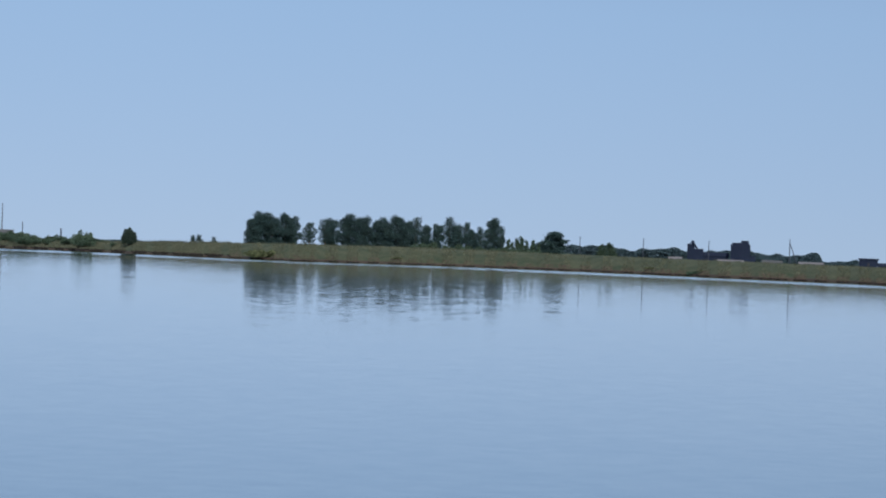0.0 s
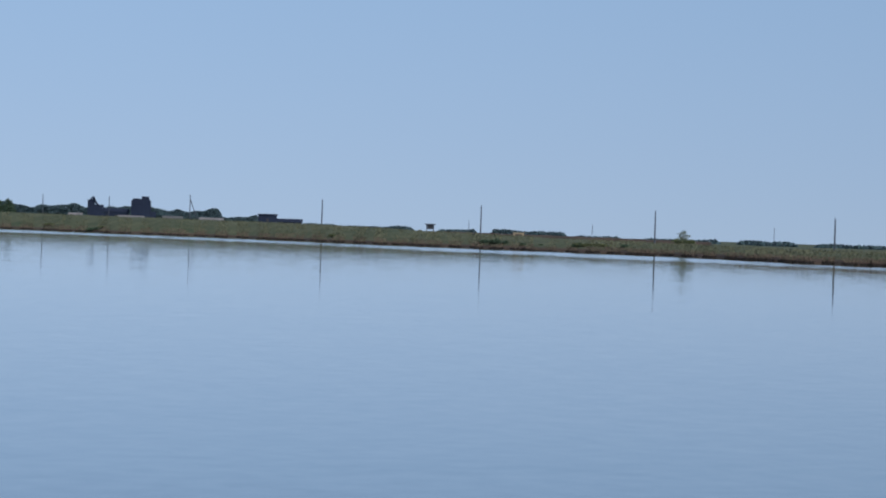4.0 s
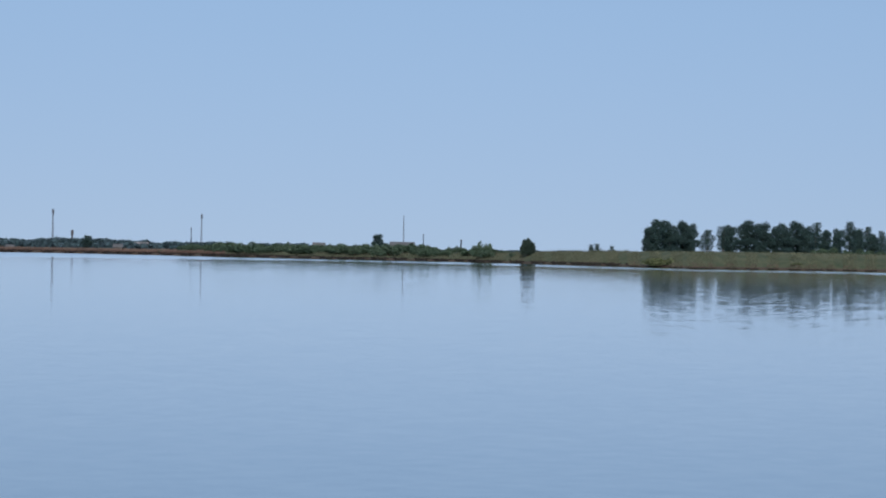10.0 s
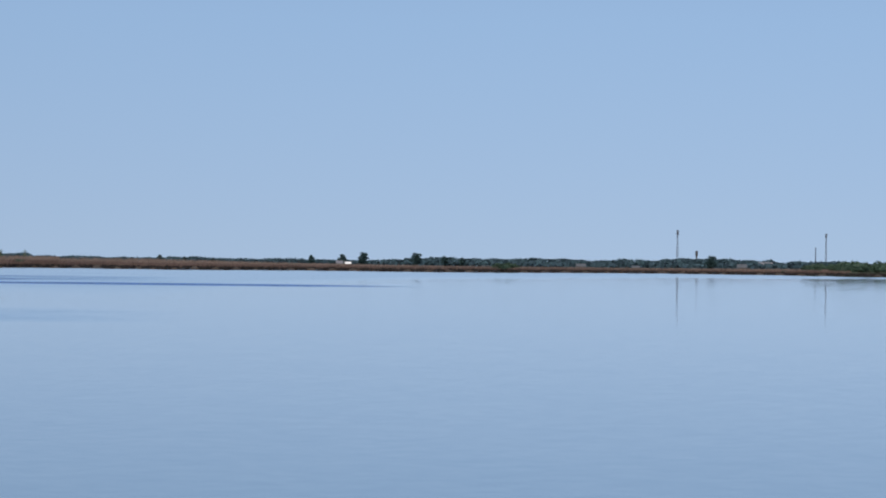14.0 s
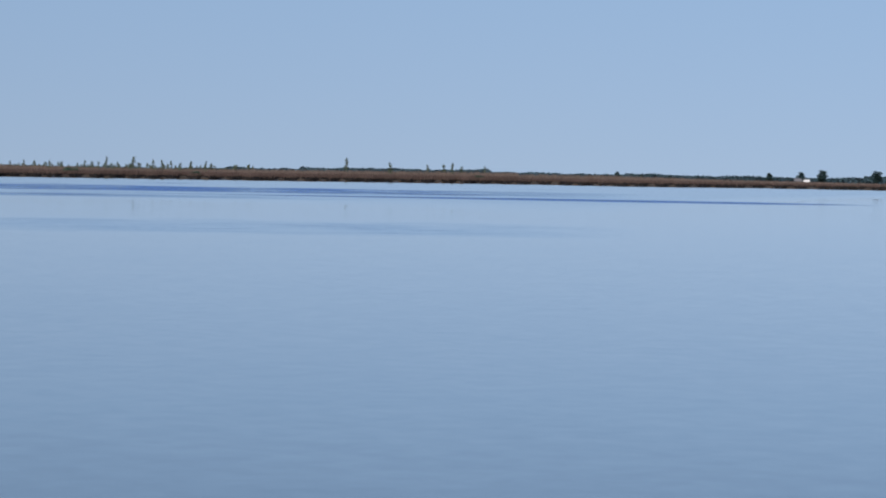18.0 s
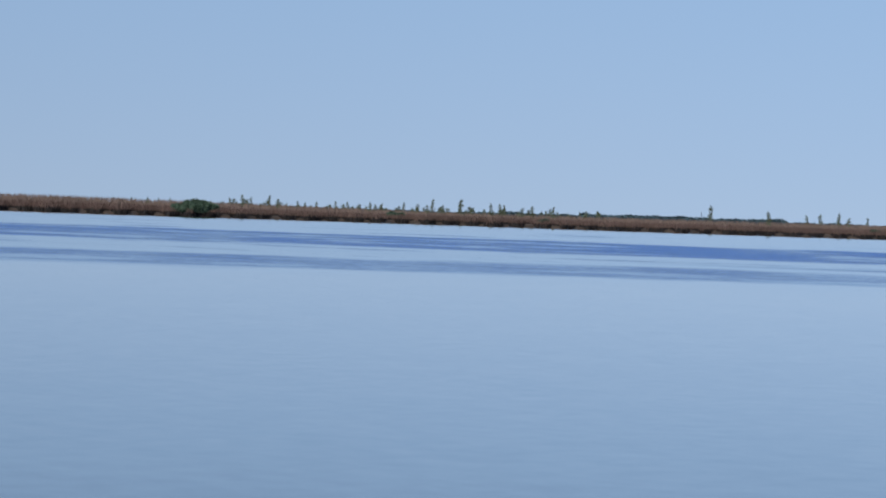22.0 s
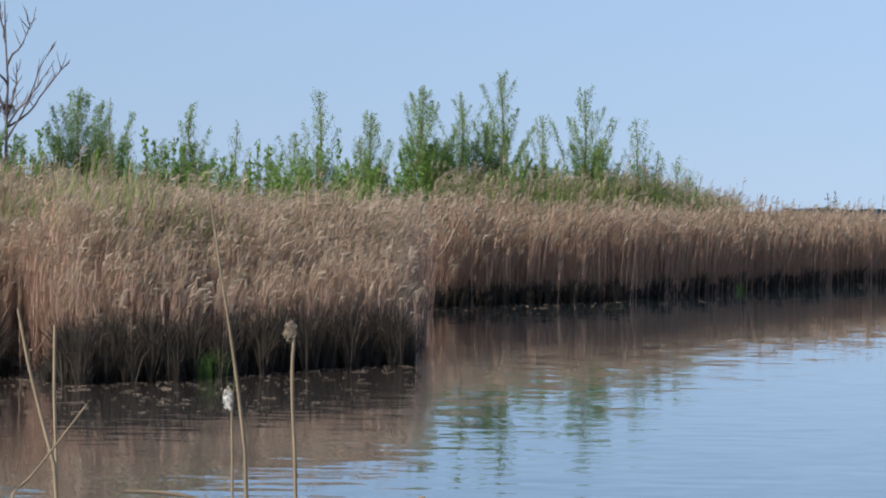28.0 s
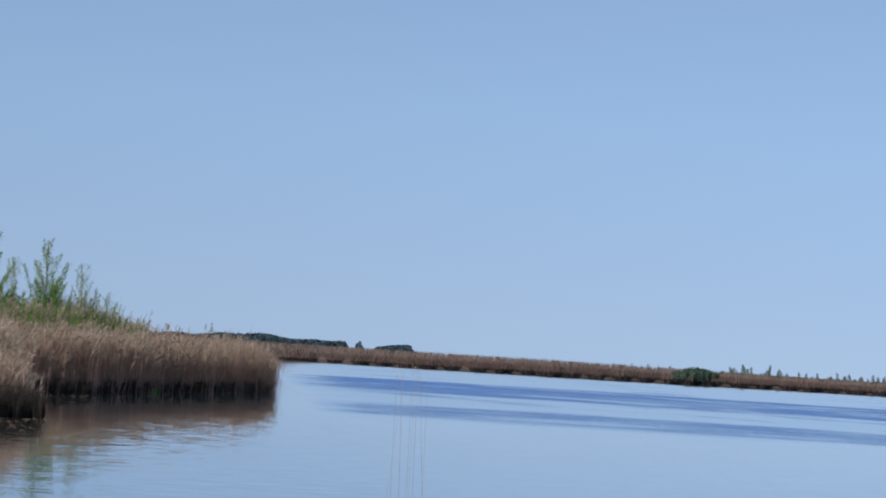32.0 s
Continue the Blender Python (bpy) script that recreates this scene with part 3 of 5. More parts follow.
def build_ground():
    az = np.concatenate([np.arange(-50, 55, 0.25), np.arange(55, 82, 0.1), np.arange(82, 110, 0.5), np.arange(110, 310, 2.5)])
    near_r = np.concatenate([[0.05, 1, 2, 3, 4.5], np.arange(6, 34, 1.3), np.arange(34, 100, 1.1), np.arange(101, 160, 4.0)])
    steps = np.array([-30, -6, -0.5, 0.0, 0.5, 1.5, 5, 12, 22, 30, 40, 60, 110, 300, 900, 2200, 4600])
    waz = wrap(az)
    sd = shore_d(np.clip(waz, -60, 100))
    cz = crest_z(np.clip(waz, -30, 70))
    cols = []
    for i, a in enumerate(waz):
        zn = bank_ground(np.full(len(near_r), a), near_r)
        r2 = np.maximum(sd[i] + steps, 161 + np.arange(len(steps)) * 0.1) if sd[i] > 195 else 161 + np.maximum(0, steps + 31)
        c = cz[i]
        dike = float(np.clip((9.0 - a) / 3.0, 0, 1))
        prof = np.array([-1.2, -0.7, -0.15, 0.12, 0.34, 0.5, 0.5 + (c - 0.5) * 0.25, 0.5 + (c - 0.5) * 0.62, 0.5 + (c - 0.5) * 0.96, c, c, c - 0.5 * dike, c - 0.9 * dike, c - 1.0 * dike, c * 0.6, 0.5, 0.3])
        prof = prof + np.array([0, 0, 0, 0.02, 0.05, 0.07, 0.1, 0.12, 0.1, 0.05, 0.05, 0.1, 0.2, 0.2, 0.2, 0, 0]) * noise.noise((a * 1.7, 3.3, 0))
        if not -35 < a < 110:
            prof = np.maximum(prof, 0.5)
        rr = np.concatenate([near_r, r2])
        zz = np.concatenate([zn, prof])
        an = radians(a)
        cols.append(np.stack([-rr * math.sin(an), rr * math.cos(an), zz], 1))
    k = len(near_r) + len(steps)
    v = np.concatenate(cols)
    n = len(az)
    i, j = np.meshgrid(np.arange(n), np.arange(k - 1), indexing="ij")
    i2 = (i + 1) % n
    f = np.stack([i * k + j, i2 * k + j, i2 * k + j + 1, i * k + j + 1], -1).reshape(-1, 4)
    amid = waz[i].ravel()
    jr = j.ravel() - len(near_r)
    idx = np.where(amid + 1.2 * np.sin(jr * 2.3 + amid * 3.0) < 15, 0, 1)
    idx = np.where((amid < -17.5) & (jr < 5), 1, idx)
    idx = np.where((jr >= 1) & (jr <= 4), 2, idx)
    idx = np.where((jr < 0), 1, idx)
    g = new("ground", raw_mesh("ground", v, f, [GRASS, MARSH, SOIL], idx, True))
    tagged(g, "flat shore land, grassy embankment and brown marsh beyond the lake", "ground", kind="structure")


build_ground()


def build_spit():
    az = np.arange(55.8, 126.0, 0.3)
    r = np.concatenate([np.arange(8, 34, 1.0), np.arange(34, 100, 1.1), np.arange(102, 190, 4.0)])
    A, Rr = np.meshgrid(az, r, indexing="ij")
    v = np.stack([-Rr * np.sin(np.radians(A)), Rr * np.cos(np.radians(A)), spit_ground(A, Rr) - 0.02], -1).reshape(-1, 3)
    i, j = np.meshgrid(np.arange(len(az) - 1), np.arange(len(r) - 1), indexing="ij")
    k = len(r)
    f = np.stack([i * k + j, (i + 1) * k + j, (i + 1) * k + j + 1, i * k + j + 1], -1).reshape(-1, 4)
    g = new("spit_ground", raw_mesh("spit_ground", v, f, [MARSH], smooth=True))
    g.matrix_basis = STAND
    tagged(g, "low marshy spit of brown soil under the reeds", "ground", kind="structure")


build_spit()


def build_water():
    n = 96
    a = np.arange(n) * 2 * np.pi / n
    v = np.concatenate([[[0, 0, 0]], np.stack([np.cos(a) * 760, np.sin(a) * 760, 0 * a], 1)])
    i = np.arange(n)
    f = np.stack([np.zeros(n, int), 1 + i, 1 + (i + 1) % n], 1)
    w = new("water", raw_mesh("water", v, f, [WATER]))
    tagged(w, "calm blue lake with wind streaks under a clear sky", "lake", kind="structure")


build_water()

# ---------------------------------------------------------------- trees


def crown_points(lobes, n, rng):
    """Points spread through lobes (x, y, z, rx, rz), denser towards their skins."""
    vol = np.array([l[3] ** 2 * l[4] for l in lobes])
    pick = rng.choice(len(lobes), n, p=vol / vol.sum())
    d = rng.normal(size=(n, 3))
    d /= np.linalg.norm(d, axis=1, keepdims=True)
    d *= rng.uniform(0.25, 1.0, (n, 1)) ** 0.4
    L = np.array(lobes)[pick]
    return L[:, :3] + d * L[:, [3, 3, 4]]


def broadleaf(label, height, spread, seed, n=1500, leaf=0.55, mat=FOLIAGE, bare=0.14, category="tree", name="tree", lean=0.0):
    """A tree: tapered trunk with limbs, and a crown of many sprays of leaves in uneven lobes."""
    rng = np.random.default_rng(seed)
    root = tagged(new(name), label, category)
    paths, rad = [], []
    z = np.linspace(0, 0.9 * height, 7)
    tx = np.cumsum(rng.normal(0, 0.012 * height, 7)) + lean * z
    ty = np.cumsum(rng.normal(0, 0.012 * height, 7))
    tx -= tx[0]
    ty -= ty[0]
    r0 = 0.018 * height + 0.03
    paths.append(np.stack([tx, ty, z], 1))
    rad.append(np.linspace(r0, 0.15 * r0, 7))
    lobes = []
    nl = 9
    for i in range(nl):
        t = bare + (0.92 - bare) * (i + 0.5) / nl
        zz = t * height
        a = i * 2.4 + rng.uniform(-0.5, 0.5)
        wide = spread * (0.45 + 0.55 * math.sin(math.pi * min(1, (t - bare) / (1 - bare) * 0.8 + 0.18))) * rng.uniform(0.75, 1.15)
        bx, by = np.interp(zz, z, tx), np.interp(zz, z, ty)
        off = wide * 0.45
        end = np.array([bx + off * math.cos(a), by + off * math.sin(a), zz + 0.1 * height * rng.uniform(0.3, 1.0)])
        start = np.array([bx, by, zz * 0.85])
        s = np.linspace(0, 1, 7)[:, None]
        paths.append(start + (end - start) * s + np.array([0, 0, 0.04 * height]) * np.sin(s * np.pi) * -0.4)
        rad.append(np.linspace(r0 * 0.45, r0 * 0.08, 7))
        lobes.append((*end, wide * 0.55, 0.13 * height * rng.uniform(0.8, 1.2)))
    lobes.append((tx[-1], ty[-1], 0.88 * height, spread * 0.30, 0.12 * height))
    v, f = tubes(np.array(paths), np.array(rad), 6)
    part("trunk", raw_mesh("trunk", v, f, [BARK], smooth=True), None, root)
    p = crown_points(lobes, n, rng) + rng.normal(0, 0.085, (n, 3)) * np.array([spread, spread, 0.22 * height])
    p = p[p[:, 2] > bare * height * 0.7]
    v, f = leaves(p, leaf * rng.uniform(0.6, 1.4, len(p)), 0.1, 0.75, rng)
    part("crown", raw_mesh("crown", v, f, [mat]), None, root)
    return root


def shrub(label, height, spread, seed, n=900, leaf=0.4, mat=WILLOW, name="bush", category="bush"):
    """A bush: several stems from one base and a low uneven crown."""
    rng = np.random.default_rng(seed)
    root = tagged(new(name), label, category)
    paths, rad, lobes = [], [], []
    for i in range(8):
        a = i * 2.4 + rng.uniform(-0.4, 0.4)
        rr = spread * rng.uniform(0.25, 0.75)
        h = height * rng.uniform(0.6, 0.95) * (1 - 0.3 * rr / spread)
        end = np.array([rr * math.cos(a), rr * math.sin(a), h])
        s = np.linspace(0, 1, 4)[:, None]
        paths.append(end * s * np.array([1, 1, 1]) + np.array([0, 0, 0.15 * h]) * np.sin(s * np.pi))
        rad.append(np.linspace(0.05, 0.012, 4) * height / 3)
        lobes.append((end[0], end[1], h * 0.62, spread * 0.34, h * 0.42))
    v, f = tubes(np.array(paths), np.array(rad), 5)
    part("stem_cluster", raw_mesh("stem_cluster", v, f, [BARK], smooth=True), None, root)
    p = crown_points(lobes, n, rng)
    p = p[p[:, 2] > 0.05]
    v, f = leaves(p, leaf * rng.uniform(0.6, 1.4, len(p)), 0.2, 0.7, rng)
    part("crown", raw_mesh("crown", v, f, [mat]), None, root)
    return root


def place(az, d, z=None, turn=0.0, s=1.0, sz=None):
    if z is None:
        z = ground_z(az, d) - 0.05
    return Matrix.Translation(spot(az, d, z)) @ pose(0, 0, 0, 0, 0, turn) @ Matrix.Diagonal((s, s, sz or s, 1))


def ground_z(az, d):
    sd, c = float(shore_d(az)), float(crest_z(az))
    s = d - sd
    dike = float(np.clip((9.0 - az) / 3.0, 0, 1))
    return float(np.interp(s, [0, 0.5, 1.5, 5, 12, 22, 30, 40, 60, 110, 300, 900, 2200], [0.12, 0.34, 0.5, 0.5 + (c - 0.5) * 0.25, 0.5 + (c - 0.5) * 0.62, 0.5 + (c - 0.5) * 0.96, c, c, c - 0.5 * dike, c - 0.9 * dike, c - dike, c * 0.6, 0.5]))


PLACED = set()


def put(proto, m):
    """The thing itself at the pose m, or, once it stands, a copy of it."""
    if proto.name in PLACED:
        s = proto.scale
        return copy_thing(proto, m @ Matrix.Diagonal((1 / s[0], 1 / s[1], 1 / s[2], 1)))
    PLACED.add(proto.name)
    proto.matrix_basis = m
    return proto


def stand(proto, unit, az, d, top, turn, wide=1.0, group="", label=""):
    """A copy of a thing built unit metres high, scaled so that its top stands at top over the eye's level."""
    z = ground_z(az, d) - 0.05
    s = (rise(top, d) - z) / unit
    ob = put(proto, Matrix.Translation(spot(az, d, z)) @ pose(0, 0, 0, 0, 0, turn) @ Matrix.Diagonal((s * wide, s * wide, s, 1)))
    tagged(ob, label, group=group)
    return ob


GROVE_D = 790.0
grove_protos = [broadleaf("dense dark-green broadleaf tree in the lakeside grove", 10.0, 3.3, 11 + i, n=13000, leaf=0.26, bare=0.03) for i in range(3)]
airy = broadleaf("thin-crowned birch with gaps in its crown at the grove", 10.0, 2.7, 31, n=2600, leaf=0.33, bare=0.14)
grove = [(4.52, 52, 1.0), (4.36, 64, 1.1), (4.05, 61, 1.2), (3.72, 63, 1.15), (3.56, 58, 0.85), (3.17, 50, -1.3), (2.78, 56, -1.0), (2.62, 57, 1.0), (2.25, 64, 1.3), (1.90, 63, 1.2), (1.60, 56, 1.1),
         (1.36, 60, 1.0), (1.08, 66, 1.2), (0.85, 57, 1.0), (0.66, 66, -0.9), (0.42, 52, 1.0), (0.12, 54, 0.8), (-0.12, 68, -1.0), (-0.32, 55, 1.0), (-0.54, 60, -0.9), (-0.70, 45, 1.1), (-0.88, 53, -0.8), (-1.20, 67, 0.95), (-1.36, 48, -0.7)]
for i, (a, e, w) in enumerate(grove):
    stand(airy if w < 0 else grove_protos[i % 3], 10.2, a, GROVE_D + 25 * math.sin(i * 2.1), e, i * 77, abs(w), "trees of the grove")
round_tree = broadleaf("round-crowned solitary tree on the embankment", 6.0, 3.6, 51, n=6500, leaf=0.32, bare=0.05)
stand(round_tree, 5.9, -2.60, GROVE_D, 47, 20, 1.15)
young = broadleaf("slim young poplar on the embankment", 6.0, 1.2, 52, n=2200, leaf=0.26, bare=0.04, mat=WILLOW)
for i, (a, e) in enumerate([(-1.52, 31), (-1.62, 27), (-1.74, 33), (-1.86, 36), (-1.98, 30), (-2.12, 31), (-2.24, 26), (-3.70, 28), (-3.80, 22), (-3.93, 31), (-4.02, 24)]):
    stand(young, 5.9, a, GROVE_D - 20 + 8 * (i % 4), e, i * 50, 1.0 if a > -3 else 1.5, "young trees beside the grove")

# undergrowth between the grove and the solitary tree
hedge = shrub("pale green undergrowth beside the grove", 3.0, 1.7, 57, n=1500, leaf=0.36)
for i, (a, e) in enumerate([(-2.2, 19), (-1.95, 22), (-1.7, 21), (-1.45, 24), (-1.1, 20), (-0.8, 24), (-0.45, 27), (-0.1, 23), (0.3, 29), (0.6, 26)]):
    stand(hedge, 2.9, a, GROVE_D - 32 + 5 * (i % 3), e, i * 83, 1.25, "undergrowth of the grove")

# bushes of the far shore, north
juniper = shrub("dark dense juniper bush at the water's edge", 4.0, 1.1, 61, n=2600, leaf=0.3, mat=DARK_FOLIAGE)
stand(juniper, 3.9, 7.38, 572, 32.5, 0, 1.35)
willow_protos = [shrub("green willow bush on the marshy shore", 3.0, 2.2, 70 + i, n=900, leaf=0.38) for i in range(3)]
stand(willow_protos[0], 2.9, 8.52, 590, 27, 40, 0.55, label="tall narrow willow bush on the shore")
stand(willow_protos[1], 2.9, 8.33, 592, 24, 80, 0.5)
rs = random.Random(4)
for i in range(84):
    a = 7.5 + 8.0 * (i + rs.random() * 0.7) / 84
    e = np.interp(a, [7.5, 8.2, 9, 10.2, 11.5, 13, 14.5, 15.4], [6, 11, 15, 20, 17, 16, 16, 11]) * rs.uniform(0.45, 1.05)
    stand(willow_protos[i % 3], 2.9, a, float(shore_d(a)) + rs.uniform(4, 40), e, rs.uniform(0, 360), rs.uniform(1.0, 1.7), "willow thicket")
spring_bush = shrub("low yellowish bush at the foot of the embankment", 3.0, 2.4, 58, n=1100, leaf=0.34, mat=SPRING_BUSH)
for i, (a, e) in enumerate([(1.1, -4), (0.6, -6), (-1.0, -7), (-4.9, -6), (-5.3, -8), (-5.7, -6), (-6.1, -8), (-8.0, -10), (-10.9, -10), (-11.5, -9), (-13.4, -11), (-14.6, -11), (-17.4, -9), (-17.8, -10)]):
    stand(spring_bush, 2.9, a, float(shore_d(a)) + 4 + 2 * (i % 3), e, i * 71, 2.6 + 0.5 * (i % 3), "bushes at the foot of the embankment")
for a, e, d in [(4.30, 3.7, 490), (4.45, 2, 492), (6.2, 0, 560), (-0.3, -2, 520), (-5.9, -9, 440), (-6.4, -8, 436), (-7.0, -9, 430), (-9.1, -11, 408), (-12.0, -13, 362), (-12.9, -14, 352), (-16.0, -14, 322), (-16.4, -15, 318), (-18.4, -10, 310)]:
    stand(spring_bush if a > 4 else willow_protos[int(d) % 3], 2.9, a, d, e, d * 3.0, 1.5 if a > 4 else 1.9, "low bushes on the embankment", "low spreading green bush on the grassy embankment")
feathery = broadleaf("feathery pale young willow tree beside the road", 4.0, 2.1, 96, n=1300, leaf=0.2, mat=PALE_WILLOW, bare=0.10)
stand(feathery, 3.9, -19.74, 322, 14, 10, 1.0)
for a, e, w in [(-15.05, -8, 1.5), (-15.3, -6, 1.7), (-15.55, -10, 1.5), (-17.3, -10, 1.9)]:
    stand(willow_protos[0], 2.9, a, float(shore_d(a)) + 3, e, a * 40, w, "low bushes on the embankment", "dark green bush at the water's edge")
stand(spring_bush, 2.9, -19.66, 328, 6, 30, 1.2, label="pale green willow bush beside the road")
stand(spring_bush, 2.9, -19.88, 329, 4, 90, 1.2, label="pale green willow bush beside the road")
for a, e in [(5.87, 19), (5.73, 20.5), (5.38, 17.5)]:
    stand(airy, 9.6, a, 1250, e, a * 90, 1.2, "lone far trees", "lone small tree far out on the plain")
stand(grove_protos[0], 9.6, 10.92, 1150, 28.5, 0, 1.3, label="round dark tree over the thicket")

# ---------------------------------------------------------------- far shore: reeds, woods, saplings


def shore_blades(name, label, az0, az1, count, depth, h0, h1, wide, mat, seed, off=0.4):
    """A belt of reed leaves along the far shore, between heights that vary along it."""
    rng = np.random.default_rng(seed)
    az = rng.uniform(az0, az1, count)
    s = off + depth * rng.random(count) ** 1.6
    d = shore_d(az) + s
    gz = np.where(s < 1.5, np.interp(s, [0, 0.5, 1.5], [0.1, 0.3, 0.48]), 0.48 + (crest_z(az) - 0.5) * np.interp(s, [1.5, 5, 12, 22, 30], [0, 0.25, 0.62, 0.96, 1.0]))
    clump = 0.95 + 0.05 * np.sin(az * 21 + 2 * np.sin(az * 7.3)) * np.sin(az * 57 + s)
    h = (rng.uniform(h0, h1, count)) * clump * np.interp(az, [-17.8, -16.3, -16.2, 50, 55], [1.0, 0.35, 1.0, 1.0, 0.62])
    a = np.radians(az)
    base = np.stack([-d * np.sin(a), d * np.cos(a), gz - 0.1], 1)
    lean = rng.normal(0, 0.10, (count, 3)) * h[:, None]
    lean[:, 2] = 0
    top = base + lean + np.stack([0 * h, 0 * h, h], 1)
    mid = (base + top) / 2 - lean * 0.15
    side = rng.normal(size=(count, 3))
    side[:, 2] = 0
    side /= np.linalg.norm(side, axis=1, keepdims=True)
    v, f = flat_blades(np.stack([base, mid, top], 1), np.outer(rng.uniform(0.7, 1.3, count), [wide, wide * 0.8, wide * 0.15]), side)
    ob = new(name, raw_mesh(name, v, f, [mat]))
    return tagged(ob, label, "reeds", kind="stuff")


shore_blades("shore_reeds", "belt of brown dry reeds along the far shore", 14.5, 34.0, 20000, 8, 0.7, 1.1, 0.13, FAR_REED, 1)
shore_blades("shore_reeds", "tall belt of reddish-brown dry reeds along the far shore", 33.0, 62.0, 36000, 8, 0.95, 1.35, 0.13, FAR_REED, 2)
shore_blades("marsh_grass", "bleached dry grass on the marsh behind the reeds", 33.0, 61.0, 34000, 24, 1.12, 1.35, 0.14, PALE_MARSH, 9, off=6)
shore_blades("marsh_grass", "low bleached grass on the marsh before the village", 15.0, 33.5, 18000, 20, 0.8, 1.0, 0.14, PALE_MARSH, 10, off=6)
shore_blades("shore_reeds", "brown dry reeds on the shore beside the road", -30.0, -16.3, 7000, 2.6, 0.2, 0.5, 0.10, BANK_REED, 3)
shore_blades("waterside_mud_edge", "dark low blades along the foot of the embankment", -30.0, 6.0, 16000, 0.8, 0.12, 0.34, 0.3, BLACK_SEDGE, 8, off=-0.5)
shore_blades("shore_grass", "rank brown and green grass on the low shore", 5.0, 15.5, 18000, 30, 0.3, 0.7, 0.14, RANK_GRASS, 6, off=0.3)
shore_blades("waterside_sedge", "dark sedge at the far waterline", 13.0, 76.0, 20000, 1.0, 0.5, 1.0, 0.3, BLACK_SEDGE, 4, off=-0.5)
shore_blades("waterside_sedge", "black sedge under the willow thicket", 5.0, 18.0, 7000, 1.2, 0.4, 0.75, 0.3, BLACK_SEDGE, 7, off=-0.5)
shore_blades("bank_tussocks", "rough grass tussocks on the embankment", -30.0, 9.0, 26000, 26, 0.2, 0.4, 0.24, RANK_GRASS, 5, off=1.0)
shore_blades("shore_stubble", "low reddish-brown dry stubble along the foot of the embankment", -16.4, 8.0, 15000, 4.5, 0.16, 0.36, 0.16, BANK_REED, 13, off=0.1)
shore_blades("dry_bank_grass", "dry brown grass over the embankment before the grove", -1.5, 8.0, 7000, 27, 0.26, 0.46, 0.2, RANK_GRASS, 14, off=1.0)


def woods(name, label, rows, seed, mat=HAZED_WOOD, leaf=2.0, base=(0.0, 0.0)):
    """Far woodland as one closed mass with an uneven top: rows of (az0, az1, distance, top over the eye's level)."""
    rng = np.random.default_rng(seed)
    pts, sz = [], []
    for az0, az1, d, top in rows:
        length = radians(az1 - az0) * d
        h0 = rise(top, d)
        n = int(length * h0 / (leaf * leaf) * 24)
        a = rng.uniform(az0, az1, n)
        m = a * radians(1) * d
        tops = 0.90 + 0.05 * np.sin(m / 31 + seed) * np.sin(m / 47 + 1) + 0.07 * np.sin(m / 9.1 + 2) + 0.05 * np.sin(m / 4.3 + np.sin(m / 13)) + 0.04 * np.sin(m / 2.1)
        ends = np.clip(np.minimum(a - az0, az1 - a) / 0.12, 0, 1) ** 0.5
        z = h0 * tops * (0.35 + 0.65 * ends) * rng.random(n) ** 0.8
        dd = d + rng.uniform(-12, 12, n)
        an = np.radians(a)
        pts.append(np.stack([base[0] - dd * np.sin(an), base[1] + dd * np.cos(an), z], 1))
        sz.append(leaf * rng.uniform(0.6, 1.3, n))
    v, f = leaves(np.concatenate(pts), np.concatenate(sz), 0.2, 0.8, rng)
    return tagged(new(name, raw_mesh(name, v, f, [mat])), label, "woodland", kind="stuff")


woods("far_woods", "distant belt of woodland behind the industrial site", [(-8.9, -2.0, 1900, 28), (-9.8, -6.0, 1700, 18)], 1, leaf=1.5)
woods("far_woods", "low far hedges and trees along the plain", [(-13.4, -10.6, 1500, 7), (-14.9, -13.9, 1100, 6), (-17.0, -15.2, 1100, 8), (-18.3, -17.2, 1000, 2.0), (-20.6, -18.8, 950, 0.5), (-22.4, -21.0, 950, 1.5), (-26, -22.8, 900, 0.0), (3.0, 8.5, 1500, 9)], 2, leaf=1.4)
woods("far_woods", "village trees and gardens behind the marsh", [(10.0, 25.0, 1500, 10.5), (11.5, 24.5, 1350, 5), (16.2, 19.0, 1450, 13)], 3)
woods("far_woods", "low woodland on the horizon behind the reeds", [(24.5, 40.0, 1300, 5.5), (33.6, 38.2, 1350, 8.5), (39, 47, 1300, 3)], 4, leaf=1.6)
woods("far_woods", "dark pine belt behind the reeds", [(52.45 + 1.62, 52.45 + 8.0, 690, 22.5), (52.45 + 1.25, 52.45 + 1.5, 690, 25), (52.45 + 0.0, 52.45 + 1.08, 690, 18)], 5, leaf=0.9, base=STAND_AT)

sapling_far = [broadleaf("slim young tree among the shore reeds", 5.0, 1.1, 80 + i, n=520, leaf=0.26, mat=PALE_WILLOW, bare=0.05) for i in range(3)]
spots = [(42.66, 20.5), (42.05, 22.5), (41.58, 17), (41.38, 16), (41.16, 16), (40.70, 15.5), (40.35, 15), (39.35, 12), (37.05, 26.5), (36.03, 19), (35.14, 17), (34.76, 18.4), (34.55, 20.5), (34.34, 15), (33.79, 16),
         (46.72, 12.4), (46.51, 17.5), (46.25, 14), (45.88, 18.5), (45.80, 13), (44.57, 13), (44.33, 12), (43.98, 13), (43.70, 12), (43.16, 14.5), (43.00, 13), (42.85, 12), (42.40, 12), (41.90, 11), (40.95, 12), (48.96, 8.2), (48.58, 8.5), (48.33, 9), (48.09, 8), (49.25, 6.5), (47.9, 9)]
